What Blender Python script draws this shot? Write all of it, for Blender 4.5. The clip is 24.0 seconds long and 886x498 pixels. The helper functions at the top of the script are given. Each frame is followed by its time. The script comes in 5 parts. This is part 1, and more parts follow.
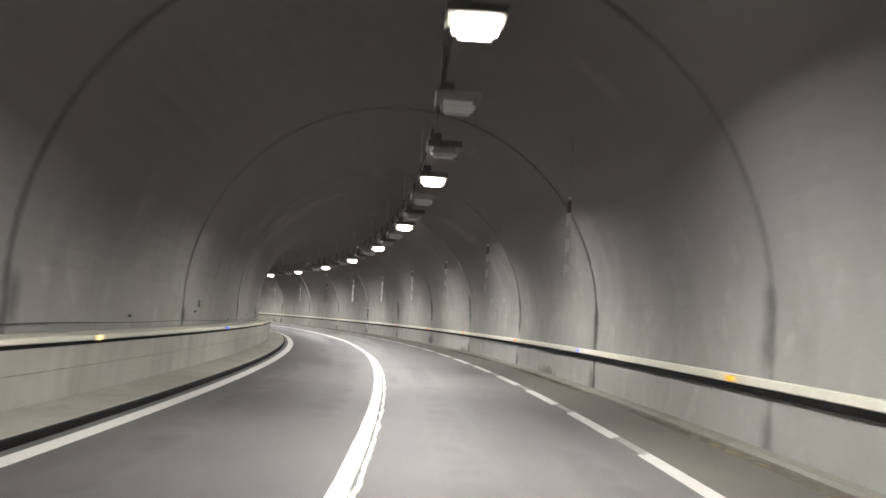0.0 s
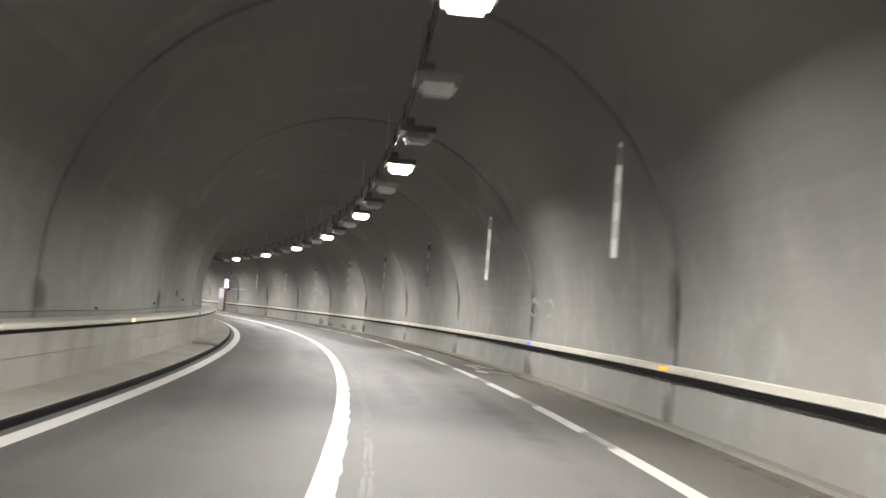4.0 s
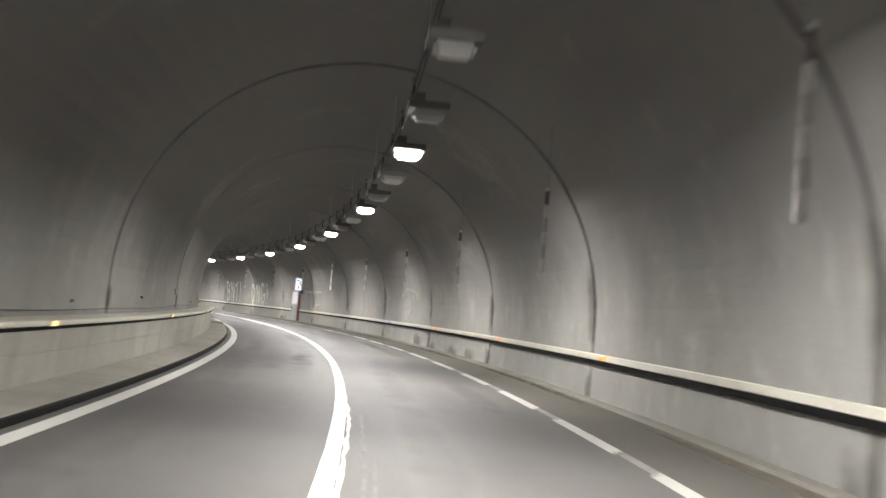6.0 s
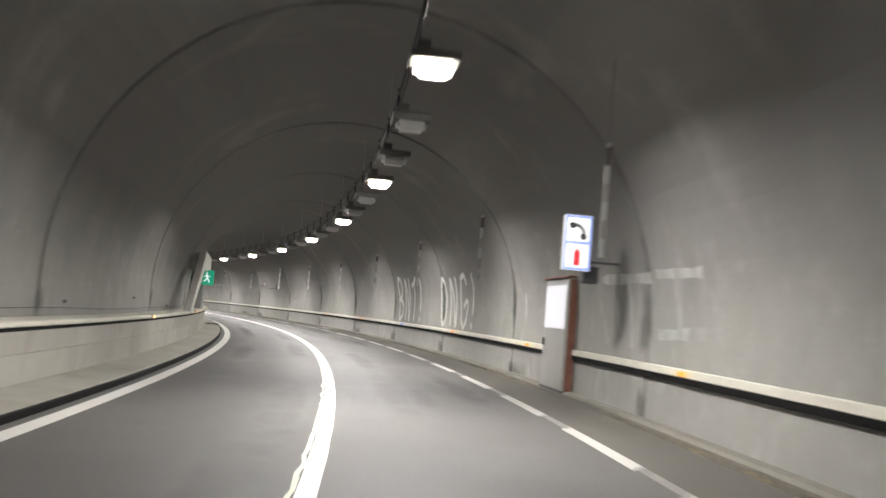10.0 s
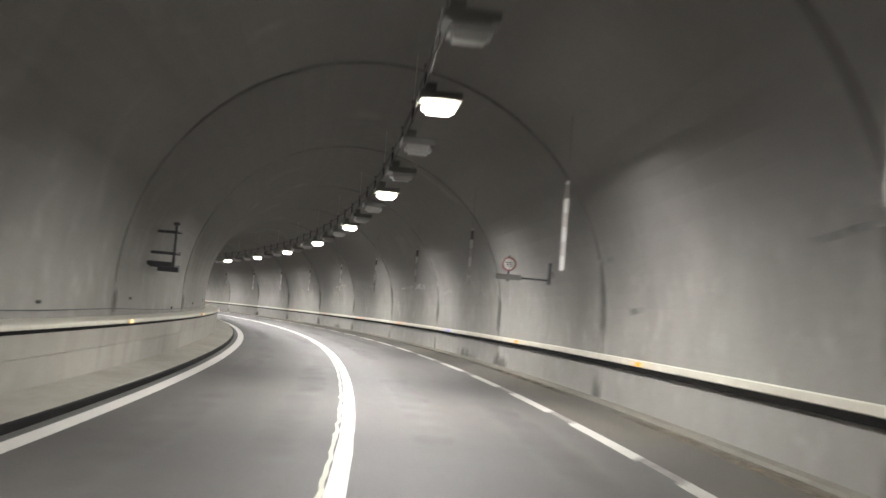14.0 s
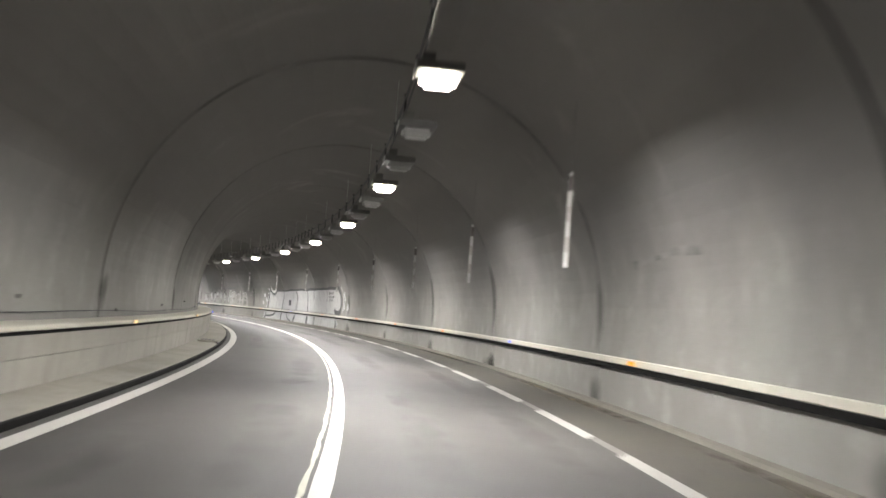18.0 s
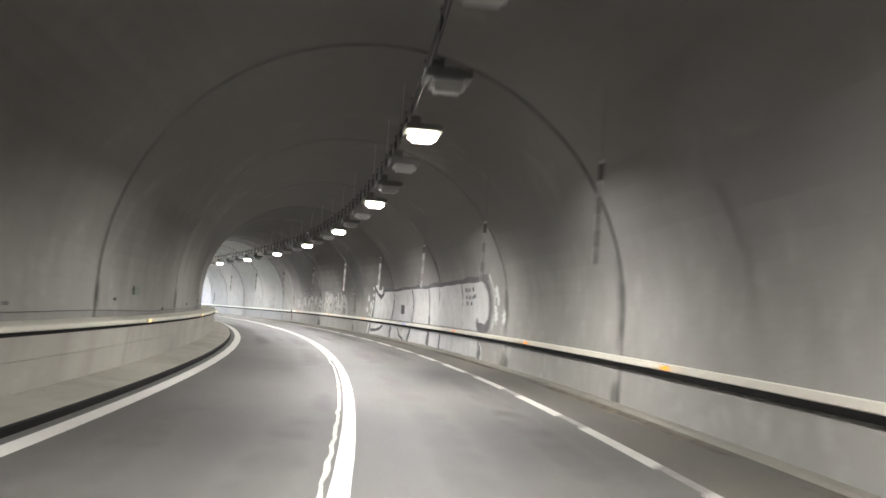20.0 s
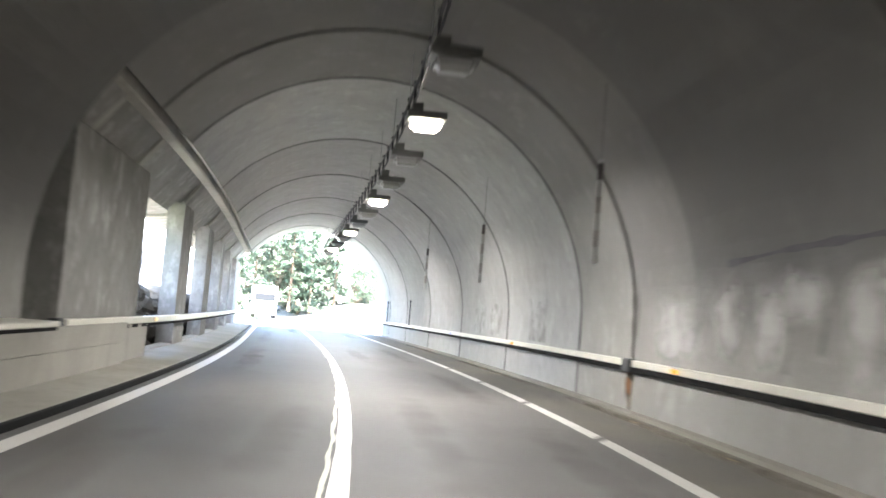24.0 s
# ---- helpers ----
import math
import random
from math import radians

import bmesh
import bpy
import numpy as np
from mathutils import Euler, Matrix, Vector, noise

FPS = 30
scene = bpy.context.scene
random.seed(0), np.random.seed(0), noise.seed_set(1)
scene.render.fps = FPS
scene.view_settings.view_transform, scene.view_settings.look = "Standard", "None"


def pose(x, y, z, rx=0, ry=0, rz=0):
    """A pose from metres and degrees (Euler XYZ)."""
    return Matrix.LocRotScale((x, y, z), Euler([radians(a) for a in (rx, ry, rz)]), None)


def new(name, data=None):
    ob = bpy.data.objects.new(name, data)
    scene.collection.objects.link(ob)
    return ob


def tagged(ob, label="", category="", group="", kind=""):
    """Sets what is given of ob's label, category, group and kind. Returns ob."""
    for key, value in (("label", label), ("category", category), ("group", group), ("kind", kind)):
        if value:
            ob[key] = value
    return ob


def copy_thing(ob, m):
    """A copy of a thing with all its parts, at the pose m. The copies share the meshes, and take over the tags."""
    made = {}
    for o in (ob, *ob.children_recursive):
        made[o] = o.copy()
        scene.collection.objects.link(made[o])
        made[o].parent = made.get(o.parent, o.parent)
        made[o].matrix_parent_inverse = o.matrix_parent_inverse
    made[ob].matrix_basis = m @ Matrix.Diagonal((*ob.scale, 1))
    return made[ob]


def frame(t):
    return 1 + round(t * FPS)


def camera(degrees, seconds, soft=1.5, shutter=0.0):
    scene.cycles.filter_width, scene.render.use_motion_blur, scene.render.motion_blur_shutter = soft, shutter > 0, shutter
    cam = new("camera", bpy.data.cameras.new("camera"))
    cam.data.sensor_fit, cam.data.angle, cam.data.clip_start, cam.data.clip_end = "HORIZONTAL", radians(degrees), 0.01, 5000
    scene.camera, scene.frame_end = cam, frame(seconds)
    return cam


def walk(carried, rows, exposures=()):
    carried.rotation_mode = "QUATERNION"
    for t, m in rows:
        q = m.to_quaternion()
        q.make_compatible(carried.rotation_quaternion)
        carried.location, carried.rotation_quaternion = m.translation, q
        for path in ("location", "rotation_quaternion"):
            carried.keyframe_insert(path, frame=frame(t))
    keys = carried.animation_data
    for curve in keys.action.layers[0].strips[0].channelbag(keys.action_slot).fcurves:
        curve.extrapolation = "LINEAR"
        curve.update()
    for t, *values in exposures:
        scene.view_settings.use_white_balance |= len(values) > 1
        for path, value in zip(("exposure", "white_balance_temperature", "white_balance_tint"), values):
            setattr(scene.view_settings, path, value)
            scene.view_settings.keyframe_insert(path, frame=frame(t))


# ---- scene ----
# ---- the road's line ----
# s runs along the solid centre line, u to the right of it, z up from the road.
KNOTS = [-10.4, 15.6, 41.5, 67.4, 93.3, 119.3, 145.2, 171.1, 197.0, 223.0, 248.9, 274.8, 300.7, 324.6, 338.1, 351.6, 365.0, 383.7, 414.8, 428.0, 440.0]
BEND = [3.145, 3.978, 4.756, 4.895, 4.762, 4.605, 4.597, 4.651, 4.683, 4.73, 4.653, 4.745, 4.656, 4.659, 4.084, 2.404, 0.641, -1.121, 2.5, 2.5, 18.0]  # thousandths per metre, to the left
LINE_S = np.arange(-80.0, 900.0, 0.25)
_bend = np.interp(LINE_S, KNOTS, BEND) / 1000
LINE_A = np.concatenate([[0], np.cumsum((_bend[1:] + _bend[:-1]) / 2 * 0.25)])
LINE_A -= LINE_A[320]
LINE_X = np.concatenate([[0], np.cumsum(-(np.sin(LINE_A[1:]) + np.sin(LINE_A[:-1])) / 2 * 0.25)])
LINE_Y = np.concatenate([[0], np.cumsum((np.cos(LINE_A[1:]) + np.cos(LINE_A[:-1])) / 2 * 0.25)])
LINE_X, LINE_Y = LINE_X - LINE_X[320], LINE_Y - LINE_Y[320]


def heading(s):
    return float(np.interp(s, LINE_S, LINE_A))


def drop(s):
    """The road falls away gently beyond the tunnel's end."""
    d = s - 334.0
    return -0.0038 * (d + math.sqrt(d * d + 60.0))


def at(s, u=0.0, z=0.0):
    """World place of a point given along, across and above the road."""
    a = heading(s)
    x, y = float(np.interp(s, LINE_S, LINE_X)), float(np.interp(s, LINE_S, LINE_Y))
    return Vector((x + u * math.cos(a), y + u * math.sin(a), z + drop(s)))


def stand(s, u=0.0, z=0.0, turn=0.0):
    """A pose on the road's line: local x to the right, y ahead, z up."""
    return Matrix.Translation(at(s, u, z)) @ Matrix.Rotation(heading(s) + radians(turn), 4, "Z")


# ---- camera ----
EYE = 1.40
DRIVE = [  # seconds, s, u, turn from the road's heading, pitch, roll
    (0.0, -10.02, 0.665, 0.30, 4.16, -3.53),
    (1.0, 1.54, 0.621, -0.65, 4.12, -3.59),
    (2.0, 12.73, 0.568, -1.21, 4.04, -3.72),
    (5.0, 50.47, 0.433, -1.71, 3.86, -4.87),
    (6.0, 63.16, 0.416, -1.81, 3.92, -4.91),
    (7.0, 76.79, 0.370, -2.14, 3.96, -4.95),
    (8.0, 90.27, 0.373, -2.31, 3.89, -4.91),
    (9.0, 103.76, 0.368, -2.46, 3.91, -4.61),
    (10.0, 116.90, 0.456, -2.41, 3.89, -4.63),
    (13.0, 158.83, 0.428, -1.88, 3.94, -4.84),
    (14.0, 173.31, 0.324, -1.78, 3.92, -4.70),
    (15.0, 188.03, 0.321, -2.00, 3.88, -4.76),
    (16.0, 202.83, 0.301, -2.25, 3.95, -4.58),
    (17.0, 218.26, 0.323, -2.32, 3.94, -4.64),
    (18.0, 233.67, 0.410, -2.04, 3.96, -4.43),
    (20.5, 272.18, 0.251, -1.94, 3.88, -4.44),
    (21.0, 279.68, 0.254, -1.85, 3.87, -4.46),
    (22.0, 294.76, 0.110, -1.86, 3.80, -4.63),
    (23.0, 309.71, 0.099, -2.32, 3.78, -4.42),
    (24.0, 324.29, 0.192, -2.64, 3.75, -4.78),
]
cam = camera(49.16, 24.0, soft=1.6, shutter=0.5)


def drive_at(t):
    table = np.array(DRIVE)
    ts, slopes = table[:, 0], np.gradient(table[:, 1:], table[:, 0], axis=0)
    j = min(max(int(np.searchsorted(ts, t)) - 1, 0), len(ts) - 2)
    h = ts[j + 1] - ts[j]
    x = (t - ts[j]) / h
    return ((2 * x**3 - 3 * x**2 + 1) * table[j, 1:] + (x**3 - 2 * x**2 + x) * h * slopes[j]
            + (3 * x**2 - 2 * x**3) * table[j + 1, 1:] + (x**3 - x**2) * h * slopes[j + 1])


rows = []
for n in range(49):
    s, u, turn, pitch, roll = (float(v) for v in drive_at(n / 2))
    e = at(s, u, EYE)
    rows.append((n / 2, pose(e.x, e.y, e.z, 90 + pitch, roll, math.degrees(heading(s)) + turn)))
EXPOSURE = 5.05
GAIN = [(0.0, -0.15), (2.5, -0.12), (4.5, 0.0), (20.0, 0.0), (21.0, -0.05), (22.0, -0.3), (23.0, -0.2), (24.0, -0.05)]  # the lens opens and closes a little
walk(cam, rows, exposures=[(t, EXPOSURE + g) for t, g in GAIN])

# ---- world, sun ----
world = bpy.data.worlds.new("sky")
scene.world = world
world.use_nodes = True
_n = world.node_tree.nodes
_sky = _n.new("ShaderNodeTexSky")
_sky.sky_type, _sky.sun_disc = "NISHITA", False
_sky.sun_elevation, _sky.sun_rotation = radians(55), radians(92)
world.node_tree.links.new(_sky.outputs[0], _n["Background"].inputs[0])
_n["Background"].inputs[1].default_value = 0.14
_sun = bpy.data.lights.new("sun", "SUN")
_sun.energy, _sun.angle, _sun.color = 5.0, radians(0.6), (1.0, 0.95, 0.88)
new("sun", _sun).matrix_world = pose(0, 0, 60, 35, 0, 88)


# ---- materials ----
def material(name, base, rough=0.8, metal=0.0, spots=(), bump=0.0, bump_size=40.0, emit=None, power=0.0, island=0.0, coat=0.0, spec=0.5, soot=None, lime=None):
    """A node material. spots: layers of (size of noise, its low edge, its high edge, colour, amount, z squeeze)."""
    m = bpy.data.materials.new(name)
    m.use_nodes = True
    nodes, links = m.node_tree.nodes, m.node_tree.links
    bsdf = nodes["Principled BSDF"]
    bsdf.inputs["Base Color"].default_value = (*base, 1)
    bsdf.inputs["Roughness"].default_value = rough
    bsdf.inputs["Metallic"].default_value = metal
    bsdf.inputs["Coat Weight"].default_value = coat
    bsdf.inputs["Specular IOR Level"].default_value = spec
    if emit:
        bsdf.inputs["Emission Color"].default_value = (*emit, 1)
        bsdf.inputs["Emission Strength"].default_value = power
    place = nodes.new("ShaderNodeNewGeometry")
    out = None
    for size, low, high, colour, amount, squeeze in spots:
        mapping = nodes.new("ShaderNodeMapping")
        mapping.inputs["Scale"].default_value = (size, size, size * squeeze)
        links.new(place.outputs["Position"], mapping.inputs[0])
        tex = nodes.new("ShaderNodeTexNoise")
        tex.inputs["Scale"].default_value, tex.inputs["Detail"].default_value = 1.0, 6.0
        tex.inputs["Roughness"].default_value = 0.62
        links.new(mapping.outputs[0], tex.inputs["Vector"])
        ramp = nodes.new("ShaderNodeMapRange")
        ramp.inputs["From Min"].default_value, ramp.inputs["From Max"].default_value = low, high
        ramp.inputs["To Max"].default_value = amount
        links.new(tex.outputs[0], ramp.inputs["Value"])
        mix = nodes.new("ShaderNodeMix")
        mix.data_type = "RGBA"
        links.new(ramp.outputs[0], mix.inputs["Factor"])
        mix.inputs["A"].default_value = (*base, 1)
        if out:
            links.new(out, mix.inputs["A"])
        mix.inputs["B"].default_value = (*colour, 1)
        out = mix.outputs["Result"]
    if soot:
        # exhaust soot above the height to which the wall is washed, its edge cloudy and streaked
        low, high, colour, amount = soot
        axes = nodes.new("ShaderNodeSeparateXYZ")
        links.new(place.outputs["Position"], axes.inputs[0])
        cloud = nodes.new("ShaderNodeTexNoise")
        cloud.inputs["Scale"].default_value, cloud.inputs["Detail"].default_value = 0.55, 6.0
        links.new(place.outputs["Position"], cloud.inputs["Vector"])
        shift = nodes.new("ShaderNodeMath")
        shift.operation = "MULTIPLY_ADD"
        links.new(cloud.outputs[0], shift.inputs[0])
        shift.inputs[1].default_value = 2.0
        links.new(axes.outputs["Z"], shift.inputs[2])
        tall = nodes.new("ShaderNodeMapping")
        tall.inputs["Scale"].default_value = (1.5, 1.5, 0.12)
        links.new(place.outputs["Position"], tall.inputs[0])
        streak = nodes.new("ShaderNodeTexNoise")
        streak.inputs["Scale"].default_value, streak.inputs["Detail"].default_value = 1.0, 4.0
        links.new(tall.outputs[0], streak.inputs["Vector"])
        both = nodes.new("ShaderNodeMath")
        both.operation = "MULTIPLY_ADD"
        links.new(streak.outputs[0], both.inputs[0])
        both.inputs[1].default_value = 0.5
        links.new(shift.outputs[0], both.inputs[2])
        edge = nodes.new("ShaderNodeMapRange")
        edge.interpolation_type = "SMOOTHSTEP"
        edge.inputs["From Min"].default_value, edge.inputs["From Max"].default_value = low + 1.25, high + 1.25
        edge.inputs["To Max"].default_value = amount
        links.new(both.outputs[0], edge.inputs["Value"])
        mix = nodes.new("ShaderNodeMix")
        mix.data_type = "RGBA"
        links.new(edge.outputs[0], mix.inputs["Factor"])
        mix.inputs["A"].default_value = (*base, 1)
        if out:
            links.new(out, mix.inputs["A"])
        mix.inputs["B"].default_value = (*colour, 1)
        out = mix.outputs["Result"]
    if lime:
        # pale lime bloom that seeped through the soot
        size, low, high, colour, amount = lime
        bloom = nodes.new("ShaderNodeTexNoise")
        bloom.inputs["Scale"].default_value, bloom.inputs["Detail"].default_value = size, 8.0
        bloom.inputs["Roughness"].default_value, bloom.inputs["Distortion"].default_value = 0.6, 0.8
        links.new(place.outputs["Position"], bloom.inputs["Vector"])
        where = nodes.new("ShaderNodeMapRange")
        where.interpolation_type = "SMOOTHSTEP"
        where.inputs["From Min"].default_value, where.inputs["From Max"].default_value = low, high
        where.inputs["To Max"].default_value = amount
        links.new(bloom.outputs[0], where.inputs["Value"])
        mix = nodes.new("ShaderNodeMix")
        mix.data_type = "RGBA"
        links.new(where.outputs[0], mix.inputs["Factor"])
        mix.inputs["A"].default_value = (*base, 1)
        if out:
            links.new(out, mix.inputs["A"])
        mix.inputs["B"].default_value = (*colour, 1)
        out = mix.outputs["Result"]
    if island:
        info = nodes.new("ShaderNodeObjectInfo")
        hsv = nodes.new("ShaderNodeHueSaturation")
        rng = nodes.new("ShaderNodeMapRange")
        rng.inputs["To Min"].default_value, rng.inputs["To Max"].default_value = 1 - island, 1 + island
        links.new(info.outputs["Random"], rng.inputs["Value"])
        links.new(rng.outputs[0], hsv.inputs["Value"])
        hsv.inputs["Color"].default_value = (*base, 1)
        if out:
            links.new(out, hsv.inputs["Color"])
        out = hsv.outputs[0]
    if out:
        links.new(out, bsdf.inputs["Base Color"])
    if bump:
        tex = nodes.new("ShaderNodeTexNoise")
        tex.inputs["Scale"].default_value, tex.inputs["Detail"].default_value = bump_size, 5.0
        links.new(place.outputs["Position"], tex.inputs["Vector"])
        b = nodes.new("ShaderNodeBump")
        b.inputs["Strength"].default_value, b.inputs["Distance"].default_value = bump, 0.02
        links.new(tex.outputs[0], b.inputs["Height"])
        links.new(b.outputs[0], bsdf.inputs["Normal"])
    return m


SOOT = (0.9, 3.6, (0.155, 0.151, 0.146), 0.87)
LINING_BASE = (0.285, 0.278, 0.261)
LINING_SPOTS = [(0.35, 0.42, 0.7, (0.25, 0.243, 0.224), 0.6, 0.8), (1.1, 0.48, 0.72, (0.2, 0.194, 0.18), 0.4, 0.8),
                (2.3, 0.54, 0.7, (0.45, 0.44, 0.41), 0.4, 0.7), (3.1, 0.54, 0.72, (0.22, 0.213, 0.197), 0.25, 0.3), (14.0, 0.45, 0.8, (0.24, 0.23, 0.213), 0.4, 1.0)]
LIME = (0.33, 0.56, 0.74, (0.28, 0.272, 0.26), 0.5)
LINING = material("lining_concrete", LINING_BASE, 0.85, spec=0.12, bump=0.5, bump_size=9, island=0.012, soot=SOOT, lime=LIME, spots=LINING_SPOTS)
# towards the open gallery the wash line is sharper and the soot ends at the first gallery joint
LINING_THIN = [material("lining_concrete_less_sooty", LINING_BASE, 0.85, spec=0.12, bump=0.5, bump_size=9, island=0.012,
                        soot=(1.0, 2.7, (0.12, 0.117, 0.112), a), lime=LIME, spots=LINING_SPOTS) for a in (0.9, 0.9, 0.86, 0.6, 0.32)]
CLEAN = material("gallery_concrete", (0.34, 0.331, 0.318), 0.85, spec=0.12, bump=0.25, bump_size=9, island=0.05, spots=[
    (0.35, 0.42, 0.7, (0.29, 0.283, 0.27), 0.5, 0.9), (1.3, 0.48, 0.68, (0.22, 0.215, 0.205), 0.35, 0.9), (4.5, 0.52, 0.66, (0.24, 0.235, 0.225), 0.3, 0.9),
    (2.6, 0.55, 0.72, (0.45, 0.44, 0.42), 0.6, 0.5)])
PIER = material("stained_pier_concrete", (0.27, 0.263, 0.25), 0.88, spec=0.12, bump=0.5, bump_size=7, spots=[
    (0.6, 0.42, 0.68, (0.17, 0.165, 0.155), 0.8, 0.7), (2.4, 0.52, 0.66, (0.42, 0.41, 0.39), 0.7, 0.6), (7.0, 0.5, 0.7, (0.16, 0.155, 0.145), 0.5, 0.8)])
PARAPET = material("parapet_concrete", (0.36, 0.345, 0.31), 0.85, spec=0.12, bump=0.4, bump_size=12, island=0.05, spots=[
    (0.6, 0.45, 0.75, (0.24, 0.23, 0.2), 0.6, 1.0), (2.2, 0.52, 0.8, (0.17, 0.16, 0.14), 0.6, 0.2),
    (16.0, 0.45, 0.8, (0.27, 0.26, 0.23), 0.5, 1.0)])
PAVING = material("walkway_concrete", (0.30, 0.285, 0.25), 0.9, spec=0.12, bump=0.5, bump_size=14, spots=[
    (0.5, 0.42, 0.7, (0.2, 0.19, 0.16), 0.7, 1.0), (5.0, 0.5, 0.75, (0.17, 0.16, 0.135), 0.5, 1.0)])
ASPHALT = material("worn_asphalt", (0.09, 0.086, 0.081), 0.62, spec=0.12, bump=0.35, bump_size=60, spots=[
    (0.25, 0.4, 0.7, (0.122, 0.117, 0.109), 0.75, 1.0), (1.1, 0.5, 0.8, (0.078, 0.075, 0.07), 0.25, 1.0),
    (30.0, 0.45, 0.75, (0.088, 0.084, 0.08), 0.5, 1.0)])
SHOULDER = material("shoulder_asphalt", (0.098, 0.093, 0.083), 0.75, spec=0.12, bump=0.5, bump_size=50, spots=[
    (0.5, 0.45, 0.7, (0.12, 0.11, 0.085), 0.7, 1.0), (4.0, 0.55, 0.8, (0.055, 0.052, 0.046), 0.6, 1.0)])
GUTTER = material("gutter_concrete", (0.19, 0.18, 0.155), 0.85, spec=0.12, bump=0.4, bump_size=20, spots=[
    (1.0, 0.45, 0.7, (0.15, 0.14, 0.12), 0.7, 1.0)])
LINE = material("road_paint", (0.58, 0.57, 0.53), 0.55, spec=0.12, bump=0.3, bump_size=50, spots=[
    (3.0, 0.55, 0.8, (0.45, 0.44, 0.4), 0.5, 1.0), (25.0, 0.6, 0.8, (0.35, 0.34, 0.31), 0.5, 1.0)])
EDGE_PAINT = material("dull_road_paint", (0.44, 0.43, 0.4), 0.6, spec=0.12, bump=0.3, bump_size=50, spots=[
    (2.0, 0.5, 0.75, (0.32, 0.31, 0.285), 0.6, 1.0), (22.0, 0.5, 0.75, (0.26, 0.25, 0.23), 0.5, 1.0)])
OLD_LINE = material("old_road_paint", (0.55, 0.55, 0.45), 0.6, spec=0.12, bump=0.3, bump_size=50, spots=[
    (6.0, 0.5, 0.75, (0.25, 0.25, 0.2), 0.6, 1.0)])
FAINT = material("faint_road_paint", (0.22, 0.215, 0.2), 0.65, spec=0.12, spots=[(4.0, 0.45, 0.7, (0.14, 0.135, 0.125), 0.9, 1.0)])
WORN_MARK = material("worn_symbol_paint", (0.34, 0.33, 0.31), 0.65, spec=0.12, spots=[(4.0, 0.45, 0.7, (0.16, 0.155, 0.143), 0.9, 1.0)])
SCUFF = material("scuffed_asphalt", (0.15, 0.146, 0.137), 0.7, spec=0.12, spots=[(4.0, 0.4, 0.65, (0.1, 0.097, 0.09), 1.0, 1.0)])
TAR = material("black_kerb_paint", (0.008, 0.008, 0.008), 0.7, spec=0.05, bump=0.2, bump_size=30, spots=[
    (3.0, 0.6, 0.8, (0.04, 0.038, 0.035), 0.6, 1.0)])
RAIL = material("cream_rail_paint", (0.56, 0.54, 0.46), 0.5, bump=0.1, bump_size=20, island=0.05, spots=[
    (1.5, 0.5, 0.8, (0.42, 0.4, 0.33), 0.6, 1.0), (9.0, 0.6, 0.8, (0.3, 0.28, 0.23), 0.4, 1.0)])
# near-black colour paints the shade in the gap under the rail beams
RAIL_SHADE = material("rail_shade_strip", (0.008, 0.0075, 0.0075), 0.8, spec=0.05, spots=[(2.0, 0.5, 0.8, (0.022, 0.019, 0.018), 0.5, 1.0)])
STEEL = material("galvanised_steel", (0.38, 0.38, 0.37), 0.45, 0.7, spots=[(5.0, 0.5, 0.8, (0.25, 0.25, 0.24), 0.6, 1.0)])
DARK_STEEL = material("dark_steel", (0.045, 0.045, 0.05), 0.6, 0.4, spots=[(5.0, 0.5, 0.8, (0.08, 0.075, 0.07), 0.5, 1.0)])
SEALANT = material("joint_sealant", (0.03, 0.028, 0.026), 0.85, spots=[(3.0, 0.5, 0.8, (0.07, 0.065, 0.06), 0.5, 1.0)])
RING_SEAL = material("grey_joint_strip", (0.1, 0.097, 0.094), 0.85, spots=[(2.0, 0.42, 0.65, (0.2, 0.195, 0.19), 0.8, 1.0)])
HOUSING = material("lamp_housing", (0.13, 0.128, 0.122), 0.6, 0.1, spots=[(6.0, 0.5, 0.8, (0.09, 0.088, 0.083), 0.5, 1.0)])
LENS_ON = material("lit_lamp_glass", (0.9, 0.88, 0.8), 0.3, emit=(1.0, 0.93, 0.78), power=1.1)
LENS_OFF = material("unlit_lamp_glass", (0.3, 0.296, 0.285), 0.4, spots=[(8.0, 0.5, 0.8, (0.28, 0.275, 0.265), 0.5, 1.0)])
# the amber and pale reflectors are given a glow of their own
AMBER = material("glowing_amber_reflector", (0.7, 0.22, 0.01), 0.3, emit=(1.0, 0.27, 0.015), power=0.085)
BLUE = material("blue_marker_light", (0.1, 0.15, 0.9), 0.3, emit=(0.12, 0.2, 1.0), power=0.085)
WHITE_MARK = material("glowing_pale_reflector", (0.9, 0.75, 0.4), 0.3, emit=(1.0, 0.62, 0.25), power=0.06)
BAR_PALE = material("pale_strip", (0.34, 0.335, 0.32), 0.7, spots=[(3.0, 0.5, 0.8, (0.26, 0.255, 0.245), 0.6, 1.0)])
BAR_SOOTY = material("sooty_strip", (0.08, 0.071, 0.068), 0.8, spots=[(3.0, 0.5, 0.8, (0.06, 0.052, 0.05), 0.6, 1.0)])
BAR_DULL = material("dull_strip", (0.25, 0.235, 0.225), 0.75, spots=[(3.0, 0.5, 0.8, (0.12, 0.1, 0.095), 0.6, 1.0)])
SIGN_BLUE = material("sign_blue", (0.03, 0.1, 0.42), 0.4, spots=[(4.0, 0.5, 0.8, (0.05, 0.14, 0.45), 0.5, 1.0)])
SIGN_WHITE = material("lit_sign_white", (0.85, 0.85, 0.85), 0.4, emit=(0.95, 0.97, 1.0), power=0.018)
BORDER_LIT = material("lit_sign_blue", (0.2, 0.28, 0.7), 0.4, emit=(0.3, 0.4, 1.0), power=0.014)
